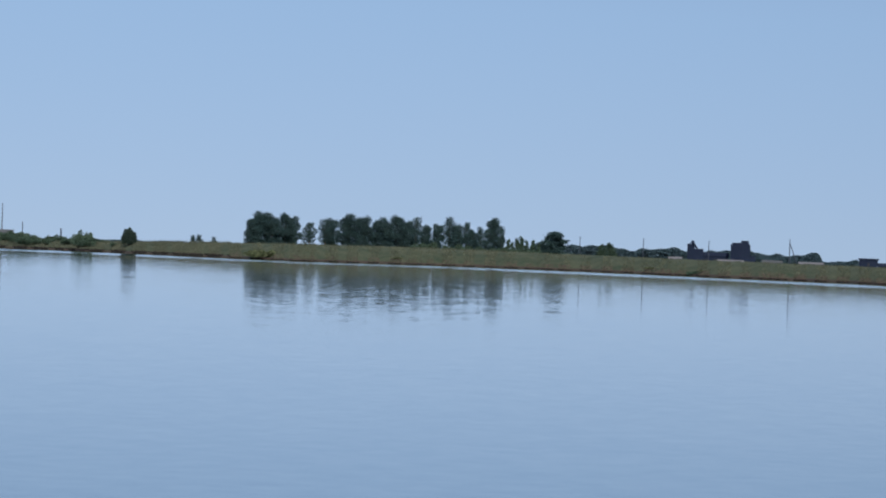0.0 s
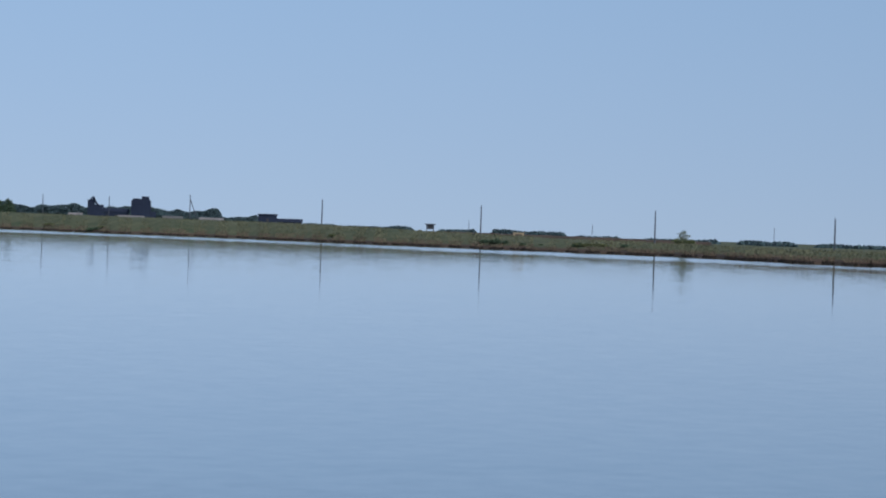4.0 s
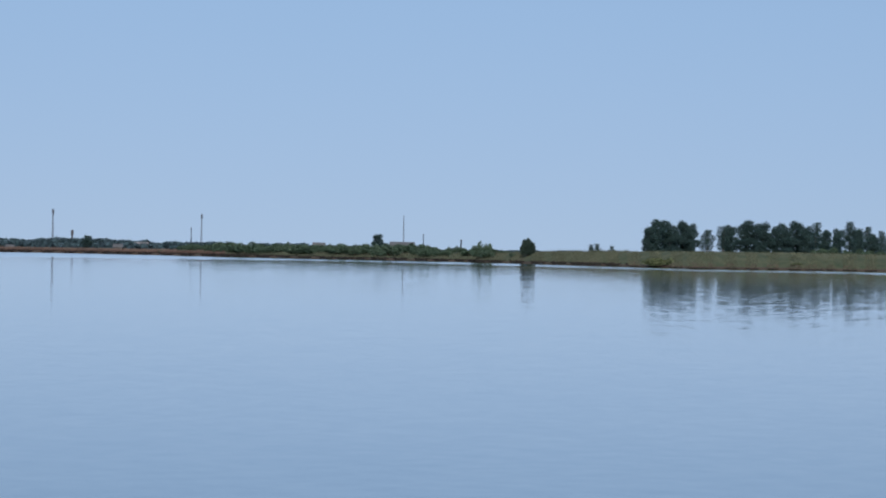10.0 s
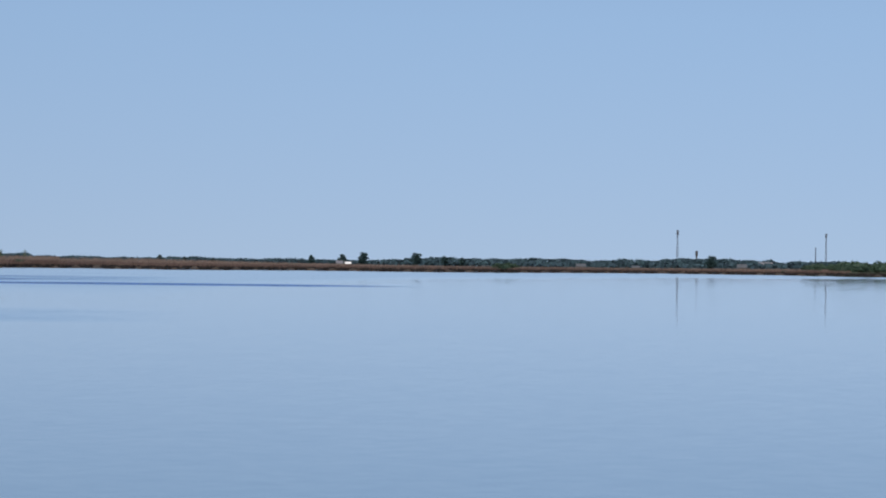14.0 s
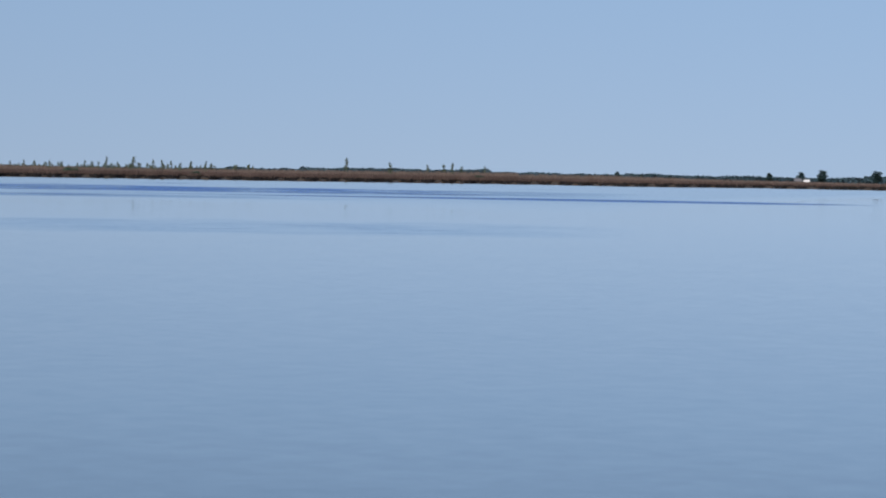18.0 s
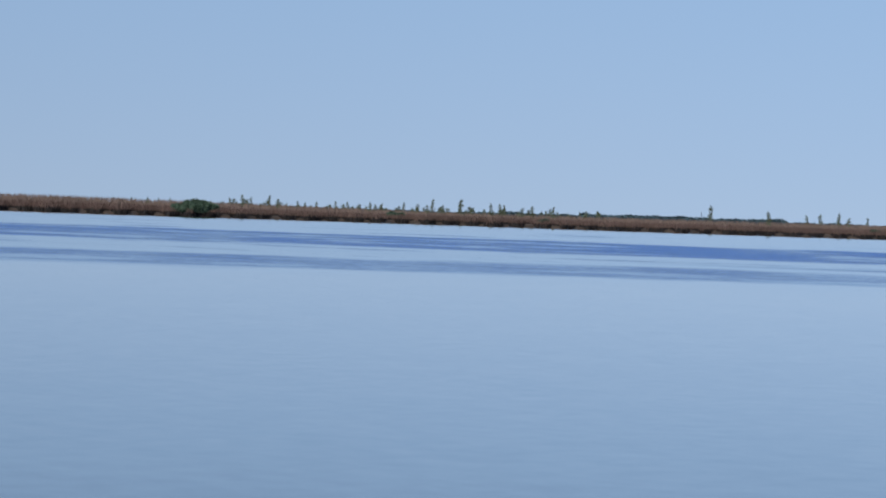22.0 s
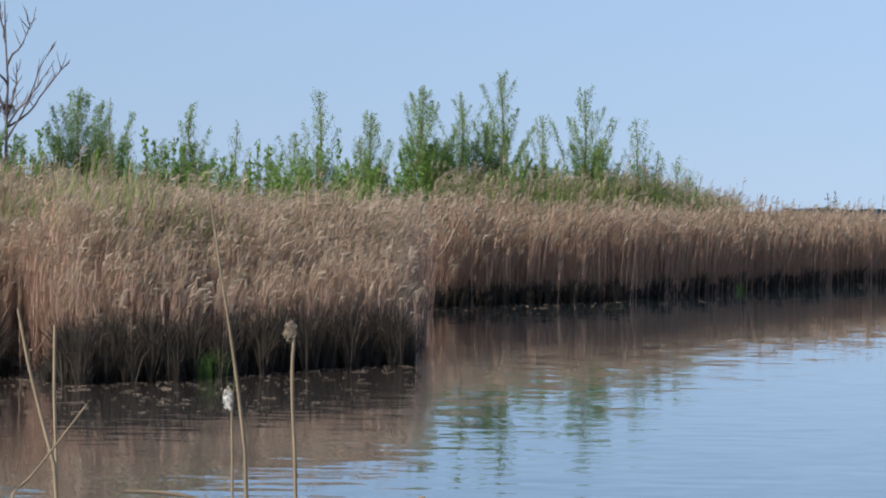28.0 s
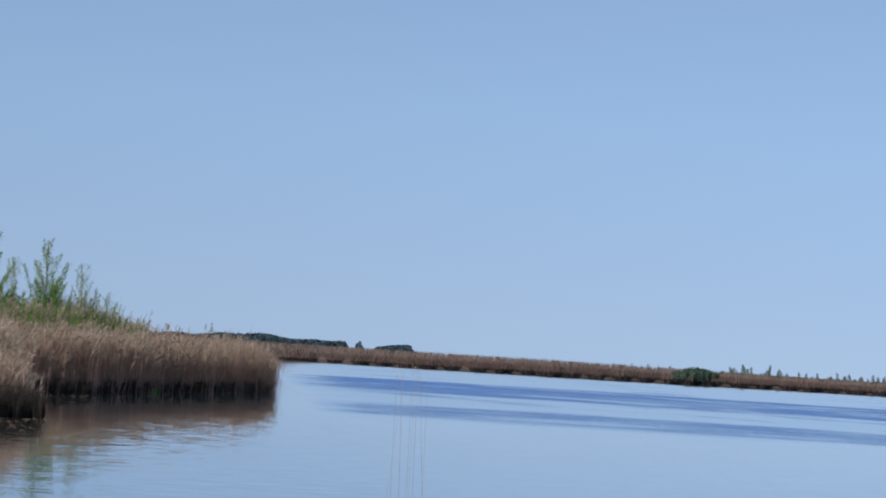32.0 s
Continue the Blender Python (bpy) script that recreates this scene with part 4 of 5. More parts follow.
for i, (a, e) in enumerate(spots):
    stand(sapling_far[i % 3], 4.8, a, float(shore_d(a)) + 30 + 18 * math.sin(i * 1.9), e * 0.9, i * 63, 0.75 + 0.2 * (i % 2), "young trees among the shore reeds")
rs = random.Random(12)
for i in range(74):
    a = 39.2 + 8.4 * (i + rs.random()) / 74
    stand(sapling_far[i % 3], 4.8, a, float(shore_d(a)) + rs.uniform(20, 70), rs.uniform(3.5, 10.5), rs.uniform(0, 360), rs.uniform(0.8, 1.9), "young trees among the shore reeds")
dark_bush = shrub("broad dark-green bush in front of the reeds", 3.0, 2.3, 91, n=2400, leaf=0.4, mat=WILLOW)
for k, (da, e) in enumerate([(0.24, 9), (0.0, 14), (-0.22, 12.0)]):
    stand(dark_bush, 2.9, 47.45 + da, float(shore_d(47.45 + da)) + 1.0, e - 1.0, 70 * k, 0.95)
for a, e in [(43.5, 3), (22.68, 4.5), (22.42, 6), (33.9, 1), (40.6, 0), (22.8, -3), (16.0, -3)]:
    stand(willow_protos[1], 2.9, a, float(shore_d(a)) + 4, e, a * 30, 1.5, label="low green willow bush at the reed edge")
for a, e in [(25.88, 19), (26.38, 15.5), (27.12, 13.5), (24.64, 19), (23.97, 14), (23.56, 12), (30.68, 11.5), (30.1, 9.5), (29.44, 8), (17.7, 20), (12.0, 12), (14.4, 14)]:
    stand(grove_protos[int(a * 7) % 3], 9.6, a, 1180, e - 3.0, a * 50, 1.5, "trees at the village edge", "dark round tree at the edge of the village")

# ---------------------------------------------------------------- masts, chimneys, poles


def lattice_mast(label, az, d, top, width, name="radio_mast", head=True):
    root = tagged(new(name), label, "mast")
    z0 = ground_z(az, d) - 0.2
    h = rise(top, d) - z0
    w = width / 2
    items = []
    n = 10
    for sx, sy in ((-1, -1), (1, -1), (1, 1), (-1, 1)):
        part("leg", rods([((sx * w, sy * w, 0), (sx * w * 0.45, sy * w * 0.45, h), 0.07, 0.05)], 6), STEEL, root)
    for i in range(n):
        t0, t1 = i / n, (i + 1) / n
        k0, k1 = w * (1 - 0.55 * t0), w * (1 - 0.55 * t1)
        for (ax, ay), (bx, by) in (((-1, -1), (1, -1)), ((1, -1), (1, 1)), ((1, 1), (-1, 1)), ((-1, 1), (-1, -1))):
            items.append(((ax * k0, ay * k0, t0 * h), (bx * k1, by * k1, t1 * h), 0.06, 0.06))
            items.append(((ax * k1, ay * k1, t1 * h), (bx * k1, by * k1, t1 * h), 0.06, 0.06))
    part("bracing", rods(items, 4), STEEL, root)
    if head:
        deck = part("platform", boxes([((-w * 1.1, -w * 1.1, h - 1.8), (w * 1.1, w * 1.1, h - 1.5))]), STEEL, root)
        for k in range(3):
            a = k * 2.094
            part("antenna", boxes([((w * math.cos(a) - 0.2, w * math.sin(a) - 0.2, h - 2.6), (w * math.cos(a) + 0.2, w * math.sin(a) + 0.2, h + 0.4))], 0.05), STEEL, deck)
    root.matrix_basis = Matrix.Translation(spot(az, d, z0)) @ pose(0, 0, 0, 0, 0, az + 20)
    return root


lattice_mast("grey lattice radio mast with antennas over the village", 18.51, 1500, 62.5, 1.1)
lattice_mast("slender grey lattice mast beside a chimney", 15.06, 1600, 59.0, 0.9)
lattice_mast("thin distant lattice mast behind the thicket", 10.31, 1500, 64.0, 0.7, head=False)


def stack(label, az, d, top, r):
    root = tagged(new("chimney"), label, "chimney")
    z0 = ground_z(az, d) - 0.2
    h = rise(top, d) - z0
    part("shaft", rods([((0, 0, 0), (0, 0, h), r, r * 0.7)], 12), POLE, root)
    part("rim", rods([((0, 0, h - 0.6), (0, 0, h), r * 0.95, r * 0.95)], 12), RUST, root)
    root.matrix_basis = Matrix.Translation(spot(az, d, z0))


stack("thin grey factory chimney beyond the village trees", 15.30, 1600, 35.5, 0.40)
stack("short thin chimney behind the willow thicket", 9.84, 1500, 33.0, 0.35)
stack("short stubby chimney behind the willow thicket", 8.95, 1500, 23.7, 0.6)


def water_tower(az, d, top):
    root = tagged(new("water_tower"), "small rusty water tower over the village trees", "water tower")
    z0 = ground_z(az, d) - 0.2
    h = rise(top, d) - z0
    part("shaft", rods([((0, 0, 0), (0, 0, h * 0.72), 0.5, 0.5)], 12), RUST, root)
    part("tank", rods([((0, 0, h * 0.70), (0, 0, h * 0.78), 0.5, 0.78), ((0, 0, h * 0.78), (0, 0, h * 0.97), 0.78, 0.78), ((0, 0, h * 0.97), (0, 0, h), 0.78, 0.3)], 14), RUST, root)
    root.matrix_basis = Matrix.Translation(spot(az, d, z0))


water_tower(18.06, 1450, 27.6)


def utility_pole(az, d, top, label, arm=True, strut=0.0, r=0.105, mat=POLE):
    root = tagged(new("utility_pole"), label, "utility pole", "utility poles along the shore road")
    z0 = ground_z(az, d) - 0.3
    h = rise(top, d) - z0
    part("shaft", rods([((0, 0, 0), (0, 0, h), r * 1.15, r * 0.8)], 10), mat, root)
    if strut:
        part("strut", rods([((strut, 0, 0), (0.05, 0, h * 0.88), r, r * 0.8)], 8), mat, root)
    if arm:
        arm_ob = part("crossarm", boxes([((-0.06, -0.75, h - 0.75), (0.06, 0.75, h - 0.62))], 0.01), POLE, root)
        for y in (-0.65, 0.65):
            part("insulator", rods([((0, y, h - 0.62), (0, y, h - 0.40), 0.06, 0.04)], 8), POLE, arm_ob)
        part("insulator", rods([((0, 0, h), (0, 0, h + 0.22), 0.06, 0.04)], 8), POLE, root)
    root.matrix_basis = Matrix.Translation(spot(az, d, z0)) @ pose(0, 0, 0, 0, 0, az)
    return root


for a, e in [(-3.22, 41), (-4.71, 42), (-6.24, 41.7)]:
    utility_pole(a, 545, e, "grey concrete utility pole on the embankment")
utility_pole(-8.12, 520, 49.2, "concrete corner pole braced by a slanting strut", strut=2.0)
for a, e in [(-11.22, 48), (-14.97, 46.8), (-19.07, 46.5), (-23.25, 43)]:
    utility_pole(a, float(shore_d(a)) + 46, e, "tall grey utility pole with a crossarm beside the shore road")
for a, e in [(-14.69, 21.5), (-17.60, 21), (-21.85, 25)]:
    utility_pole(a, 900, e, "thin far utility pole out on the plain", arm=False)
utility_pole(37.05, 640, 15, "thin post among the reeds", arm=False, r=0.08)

# ---------------------------------------------------------------- buildings


def site(name, label, category, az, d, turn=0.0):
    root = tagged(new(name), label, category)
    z0 = ground_z(az, d) - 0.4
    root.matrix_basis = Matrix.Translation(spot(az, d, z0)) @ pose(0, 0, 0, 0, 0, az + turn)
    return root, z0


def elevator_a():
    root, z0 = site("batching_plant", "concrete plant tower with a slanting top, coloured dark as if shaded", "industrial building", -5.93, 1400)
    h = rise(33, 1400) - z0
    part("wall", boxes([((-4.6, -5, 0), (4.6, 5, h * 0.86))], 0.1), SHADED_CONCRETE, root)
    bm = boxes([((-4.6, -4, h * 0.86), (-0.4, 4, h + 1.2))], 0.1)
    part("head_house", bm, SHADED_CONCRETE, root)
    part("hopper", rods([((-1.8, 0, h + 1.2), (-1.2, 0, h + 3.0), 1.6, 0.6)], 8), SHADED_CONCRETE, root)
    part("conveyor", rods([((3.8, -4.6, h * 0.5), (-1.4, -4.6, h + 2.0), 0.55, 0.55)], 6), SHADED_CONCRETE, root)


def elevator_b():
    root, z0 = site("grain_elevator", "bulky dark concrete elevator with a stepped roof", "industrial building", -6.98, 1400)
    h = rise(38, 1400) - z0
    part("wall", boxes([((-5.6, -6, 0), (5.6, 6, h))], 0.1), SHADED_CONCRETE, root)
    part("head_house", boxes([((-4.8, -4, h), (4.9, 4, h + 1.0))], 0.08), SHADED_CONCRETE, root)
    part("roof_cabin", boxes([((0.3, -2, h + 1.0), (4.5, 2, h + 2.3))], 0.05), SHADED_CONCRETE, root)
    part("annex", boxes([((5.6, -4, 0), (8.6, 4, h * 0.52))], 0.08), SHADED_CONCRETE, root)


def shed(name, label, az0, az1, d, top, wallmat, roofmat, deep=12.0, pitch=0.25):
    mid = (az0 + az1) / 2
    root, z0 = site(name, label, "building", mid, d)
    w = abs(radians(az1 - az0)) * d / 2
    h = rise(top, d) - z0
    e = h * (1 - pitch)
    part("wall", boxes([((-w, -deep / 2, 0), (w, deep / 2, e))], 0.03), wallmat, root)
    bm = bmesh.new()
    o = 0.35
    pts = [(-w - o, -deep / 2 - o, e), (w + o, -deep / 2 - o, e), (w + o, 0, h), (-w - o, 0, h), (-w - o, deep / 2 + o, e), (w + o, deep / 2 + o, e)]
    low = [bm.verts.new(p) for p in pts]
    high = [bm.verts.new((p[0], p[1], p[2] + 0.25)) for p in pts]
    for q in ((0, 1, 2, 3), (3, 2, 5, 4)):
        bm.faces.new([high[i] for i in q])
        bm.faces.new([low[i] for i in reversed(q)])
    for i, j in ((0, 1), (1, 2), (2, 5), (5, 4), (4, 3), (3, 0)):
        bm.faces.new([low[i], low[j], high[j], high[i]])
    part("roof", bm, roofmat, root)
    n = max(1, int(w / 2.2))
    for k in range(n):
        x = -w + (k + 0.5) * 2 * w / n
        part("window", boxes([((x - 0.5, -deep / 2 - 0.06, e * 0.45), (x + 0.5, -deep / 2 + 0.06, e * 0.75))]), GLASS, root)
    return root


def far_dyke():
    """A low dark dyke that carries the road beyond the shore."""
    az = np.arange(-20.4, -13.4, 0.1)
    top = np.interp(az, [-20.4, -18.3, -16, -14.2, -13.4], [-3.0, -1.2, 0.0, 1.0, -1.0]) + 0.3 * np.sin(az * 9)
    rows = []
    for d, f in ((462.0, 0.0), (466.0, 0.85), (468.0, 1.0), (472.0, 1.0), (478.0, 0.0)):
        z = 0.2 + f * (EYE + top * d / FOC - 0.2)
        rows.append(np.stack([-d * np.sin(np.radians(az)), d * np.cos(np.radians(az)), z], 1))
    n, k = len(az), len(rows)
    v = np.concatenate(rows)
    i, j = np.meshgrid(np.arange(k - 1), np.arange(n - 1), indexing="ij")
    f = np.stack([i * n + j, i * n + j + 1, (i + 1) * n + j + 1, (i + 1) * n + j], -1).reshape(-1, 4)
    ob = new("road_dyke", raw_mesh("road_dyke", v, f, [SOIL], smooth=True))
    tagged(ob, "low dark dyke carrying the road behind the shore", "dyke", kind="structure")


far_dyke()
elevator_a()
elevator_b()
shed("conveyor_gallery", "low dark gallery between the two concrete towers", -6.70, -6.10, 1405, 22, SHADED_CONCRETE, SHADED_CONCRETE, 8)
shed("warehouse", "long low pale-roofed warehouse on the embankment", -8.90, -8.35, 1350, 10.8, GREY_WALL, PALE_ROOF, 14)
shed("warehouse", "small white-roofed shed beside the plant", -5.62, -5.32, 1350, 12, GREY_WALL, PALE_ROOF, 10)
shed("warehouse", "low pale shed under the woodland", -7.05, -6.45, 1330, 10.2, GREY_WALL, PALE_ROOF, 10)
shed("warehouse", "low grey shed with a rounded heap beside it", -7.95, -7.50, 1340, 11.5, GREY_WALL, ROOF_GREY, 12)
shed("brick_store", "dark flat-roofed brick store on the embankment", -10.16, -9.73, 1000, 20.5, SHADED_CONCRETE, SHADED_CONCRETE, 9, 0.06)
shed("brick_store", "long low dark outbuilding with a sagging roof", -10.75, -10.17, 1010, 13.0, SHADED_CONCRETE, SHADED_CONCRETE, 8, 0.3)


def lookout():
    d, az = 620.0, -13.78
    root, z0 = site("lookout_cabin", "small pale cabin raised on four legs", "cabin", az, d)
    h = rise(13.5, d) - z0
    for sx in (-0.9, 0.9):
        for sy in (-0.9, 0.9):
            part("leg", rods([((sx, sy, 0), (sx * 0.9, sy * 0.9, h - 1.4), 0.09, 0.09)], 6), RUST, root)
    part("body", boxes([((-1.0, -1.0, h - 1.4), (1.0, 1.0, h - 0.25))], 0.03), POLE, root)
    part("roof", boxes([((-1.35, -1.35, h - 0.25), (1.35, 1.35, h))], 0.05), POLE, root)
    part("window", boxes([((-0.5, -1.05, h - 1.1), (0.5, -0.95, h - 0.5))]), GLASS, root)


lookout()


def sluice():
    d, az = 346.0, -15.87
    root, z0 = site("sluice_frame", "pale weathered sluice frame on the embankment", "sluice", az, d)
    for sx in (-0.6, 0.6):
        part("post", boxes([((sx - 0.12, -0.15, 0), (sx + 0.12, 0.15, 0.8))], 0.02), PALE_BARK, root)
    part("beam", boxes([((-0.8, -0.18, 0.72), (0.8, 0.18, 0.95))], 0.02), PALE_BARK, root)


sluice()
village = [(19.48, -1.0, 0.16, ROOF_GREY), (20.77, 1.5, 0.2, ROOF_GREY), (26.26, 0.2, 0.12, WHITE), (26.46, 2.0, 0.14, PALE_ROOF), (14.37, 10.0, 0.16, ROOF_GREY), (17.0, 4.0, 0.2, ROOF_GREY),
           (16.45, 8.0, 0.3, PALE_ROOF), (12.3, 13.5, 0.28, ROOF_GREY)]
for i, (a, e, w, m) in enumerate(village):
    shed("house", "small village house with a %s roof among trees" % ("white" if m is WHITE else "grey"), a - w / 2, a + w / 2, 1160 if e < 8 else 1420, e, GREY_WALL, m, 9, 0.55)
shed("farm_hall", "wide grey-roofed hall under the thin mast", 10.05, 10.62, 1420, 17.5, GREY_WALL, ROOF_GREY, 24, 0.5)

# ---------------------------------------------------------------- the reed-grown spit
WIND = spot(68 - 90, 1.0)          # the plumes hang this way
WINDV = np.array([WIND.x, WIND.y, 0.0])


def spread_on_spit(n, az0, az1, depth, fall, rng, floor=0.1):
    """Azimuths and distances on the spit, thick along its front and thinner inland."""
    got_a, got_r = [], []
    total = 0
    while total < n:
        az = rng.uniform(az0, az1, n * 2)
        s = rng.uniform(0, depth, n * 2)
        back = np.interp(az, [56.5, 59, 64, 70, 80, 95], [6, 22, 42, 60, 110, 140])
        edge = 0.35 * np.sin(az * 9.0) * np.sin(az * 3.1 + 1) + 0.2 * np.sin(az * 31.0)
        open_front = ((np.abs(az - 73.42) < 0.22) & (s < 1.6)) | ((np.abs(az - 77.6) < 0.55) & (s < 1.0))
        ok = (s < back * 0.8) & ~open_front & (rng.random(n * 2) < (np.exp(-s / fall) + floor) * (spit_d(az) + s) / 90.0)
        got_a.append(az[ok])
        got_r.append((spit_d(az) + 0.45 + edge + s)[ok])
        total += int(ok.sum())
    return np.concatenate(got_a)[:n], np.concatenate(got_r)[:n]


def reed_bed(name, label, n, az0, az1, depth, fall, h0, h1, seed, thick=0.0048, floor=0.1, mats=(REED_STEM, REED_LEAF, PLUME), tall=0.06, start=0.0, even=False):
    """Standing dry reeds: jointed stems, hanging leaves and drooping plumes."""
    rng = np.random.default_rng(seed)
    az, r = spread_on_spit(n, az0, az1, depth, fall, rng, floor)
    r = r + start
    n = len(az)
    a = np.radians(az)
    base = np.stack([-r * np.sin(a), r * np.cos(a), spit_ground(az, r) - 0.12], 1)
    base[:, :2] += rng.normal(0, 0.0026, (n, 2)) * r[:, None]
    clump = 0.90 + 0.10 * np.sin(base[:, 0] * 1.3) * np.sin(base[:, 1] * 1.1) + 0.05 * np.sin(base[:, 0] * 4.1 + base[:, 1] * 3.7)
    h = (h0 + (h1 - h0) * rng.random(n) ** 0.8) * clump * np.interp(az, [72, 77, 80], [1.0, 1.14, 1.2])
    inland = r - spit_d(az)
    # the front is low and the bed rises inland; the far wall stands up at once
    near_bed = np.interp(inland, [0, 1, 2.5, 5, 9, 14], [0.48, 0.55, 0.66, 0.81, 0.885, 0.875])
    ragged = np.clip(np.sin(az * 5.3 + 0.4) + 0.7 * np.sin(az * 13.1) + 0.2, 0, 1)
    near_bed = near_bed * (1 - 0.32 * ragged * np.exp(-inland / 3.0))
    far_bed = np.interp(inland, [0, 1.0, 4, 9, 16], [0.86, 1.0, 0.92, 0.68, 0.5])
    h = h * (np.interp(az, [60.5, 63.5], [0.78, 1.0]) if even else np.where(az > 68.5, near_bed, far_bed))
    h = h * np.interp(az, [56.6, 57.1, 58.0], [0.6, 0.85, 1.0])
    h = np.where(rng.random(n) < tall, h * rng.uniform(1.03, 1.22, n), h)
    lean = rng.normal(0, 0.055, (n, 3))
    lean[:, 2] = 0
    wild = rng.random(n) < 0.05
    lean[wild] *= 4
    t = np.linspace(0, 1, 4)
    bend = lean[:, None] * t[None, :, None] + WINDV * 0.025 * (t ** 3)[None, :, None] * rng.uniform(0.4, 1.4, n)[:, None, None]
    path = base[:, None] + h[:, None, None] * (bend + np.array([0, 0, 1.0]) * t[None, :, None])
    stems = tubes(path, np.outer(rng.uniform(0.8, 1.3, n) * thick, [1.15, 1.0, 0.8, 0.45]), 3)
    # leaves
    lv, lw, ls = [], [], []
    for k in range(4):
        f = rng.uniform(0.12, 0.95, n)
        p0 = base + h[:, None] * (lean * f[:, None] + np.stack([0 * f, 0 * f, f], 1))
        out = rng.normal(0, 0.6, (n, 3)) + WINDV * 0.5
        out[:, 2] = 0
        out /= np.linalg.norm(out, axis=1, keepdims=True)
        ln = rng.uniform(0.2, 0.5, n)[:, None]
        p1 = p0 + out * ln * rng.uniform(0.03, 0.16, (n, 1)) + np.array([0, 0, 1.0]) * ln * rng.uniform(0.45, 0.6, (n, 1))
        p2 = p0 + out * ln * rng.uniform(0.10, 0.60, (n, 1)) ** (1.6 - 0.3 * k) + np.array([0, 0, 1.0]) * ln * rng.uniform(0.25, 1.0, (n, 1))
        lv.append(np.stack([p0, p1, p2], 1))
        lw.append(np.outer(rng.uniform(0.7, 1.3, n) * thick * 2.3, [0.8, 1.0, 0.1]))
        sd = np.cross(out, rng.normal(0, 0.4, (n, 3)) + np.array([0, 0, 1.0]))
        ls.append(sd / np.linalg.norm(sd, axis=1, keepdims=True))
    leaf = flat_blades(np.concatenate(lv), np.concatenate(lw), np.concatenate(ls))
    # plumes
    top = path[:, -1]
    pv, pw, ps = [], [], []
    has = rng.random(n) < 0.6 * np.where(az > 68.5, np.interp(inland, [1, 4.5], [0.3, 1.0]), 1.0)
    m = int(has.sum())
    for k in range(4):
        ln = rng.uniform(0.14, 0.27, m)[:, None]
        out = WINDV * 0.55 + rng.normal(0, 0.24, (m, 3))
        out[:, 2] = 0
        up = np.array([0, 0, 1.0])
        p0 = top[has] - up * (0.05 * k + rng.uniform(0.0, 0.03, (m, 1)))
        p1 = p0 + out * ln * 0.28 + up * ln * rng.uniform(0.4, 0.6, (m, 1))
        p2 = p0 + out * ln * rng.uniform(0.6, 0.95, (m, 1)) + up * ln * rng.uniform(0.4, 0.9, (m, 1))
        pv.append(np.stack([p0, p1, p2], 1))
        pw.append(np.outer(rng.uniform(0.7, 1.3, m) * thick * 5.2, [0.5, 1.0, 0.2]))
        sd = np.cross(out, rng.normal(size=(m, 3)))
        ps.append(sd / np.linalg.norm(sd, axis=1, keepdims=True))
    plume = flat_blades(np.concatenate(pv), np.concatenate(pw), np.concatenate(ps))
    v, f, mi = join(stems, leaf, plume)
    ob = new(name, raw_mesh(name, v, f, list(mats), mi))
    ob.matrix_basis = STAND
    return tagged(ob, label, "reeds", kind="stuff")


reed_bed("reed_bed", "tall dry reeds with pale drooping plumes at the water", 21000, 68.8, 87.0, 15.0, 4.5, 1.8, 2.6, 21, floor=0.05, mats=(BROWN_STEM, BROWN_LEAF, PLUME), tall=0.09, start=1.0)
reed_bed("reed_bed", "long wall of reddish-brown dry reeds along the spit", 15000, 56.6, 68.6, 14.0, 2.6, 1.8, 2.7, 22, thick=0.0065, mats=(RED_STEM, RED_LEAF, PLUME), tall=0.28)
reed_bed("reed_bed", "dry reeds filling the middle of the spit", 4500, 58.0, 87.0, 30.0, 40.0, 1.8, 2.7, 23, thick=0.0075)

reed_bed("reed_bed", "grey-green young reeds with pale plumes under the trees", 4200, 61.0, 68.2, 12.0, 40.0, 2.75, 3.3, 25, thick=0.0065, mats=(GREEN_SHOOT, GREEN_SHOOT, PLUME), start=8.0, even=True)


def green_shoots(n, seed):
    """Fresh green reed shoots standing among the old reeds behind the front."""
    rng = np.random.default_rng(seed)
    az = rng.uniform(58.5, 84.0, n)
    az = az[(az < 67.9) | (az > 69.3)]
    n = len(az)
    r = spit_d(az) + rng.uniform(4.0, 14.0, n)
    a = np.radians(az)
    base = np.stack([-r * np.sin(a), r * np.cos(a), spit_ground(az, r) - 0.1], 1)
    patch = 0.75 + 0.25 * np.sin(base[:, 0] * 0.7 + 1) * np.sin(base[:, 1] * 0.9)
    h = rng.uniform(1.9, 2.75, n) * patch * np.interp(az, [60, 64, 72, 77, 80], [0.8, 1.0, 0.95, 1.02, 1.05])
    out = rng.normal(0, 0.12, (n, 3)) + WINDV * 0.05
    out[:, 2] = 0
    up = np.stack([0 * h, 0 * h, h], 1)
    path = np.stack([base, base + up * 0.6 + out * h[:, None] * 0.3, base + up + out * h[:, None]], 1)
    sd = rng.normal(size=(n, 3))
    sd[:, 2] = 0
    sd /= np.linalg.norm(sd, axis=1, keepdims=True)
    v, f = flat_blades(path, np.outer(rng.uniform(0.7, 1.3, n) * 0.03, [0.6, 1.0, 0.1]), sd)
    ob = new("green_reed_shoots", raw_mesh("green_reed_shoots", v, f, [GREEN_SHOOT]))
    ob.matrix_basis = STAND
    tagged(ob, "fresh green shoots among the old reeds", "reeds", kind="stuff")


green_shoots(11000, 24)


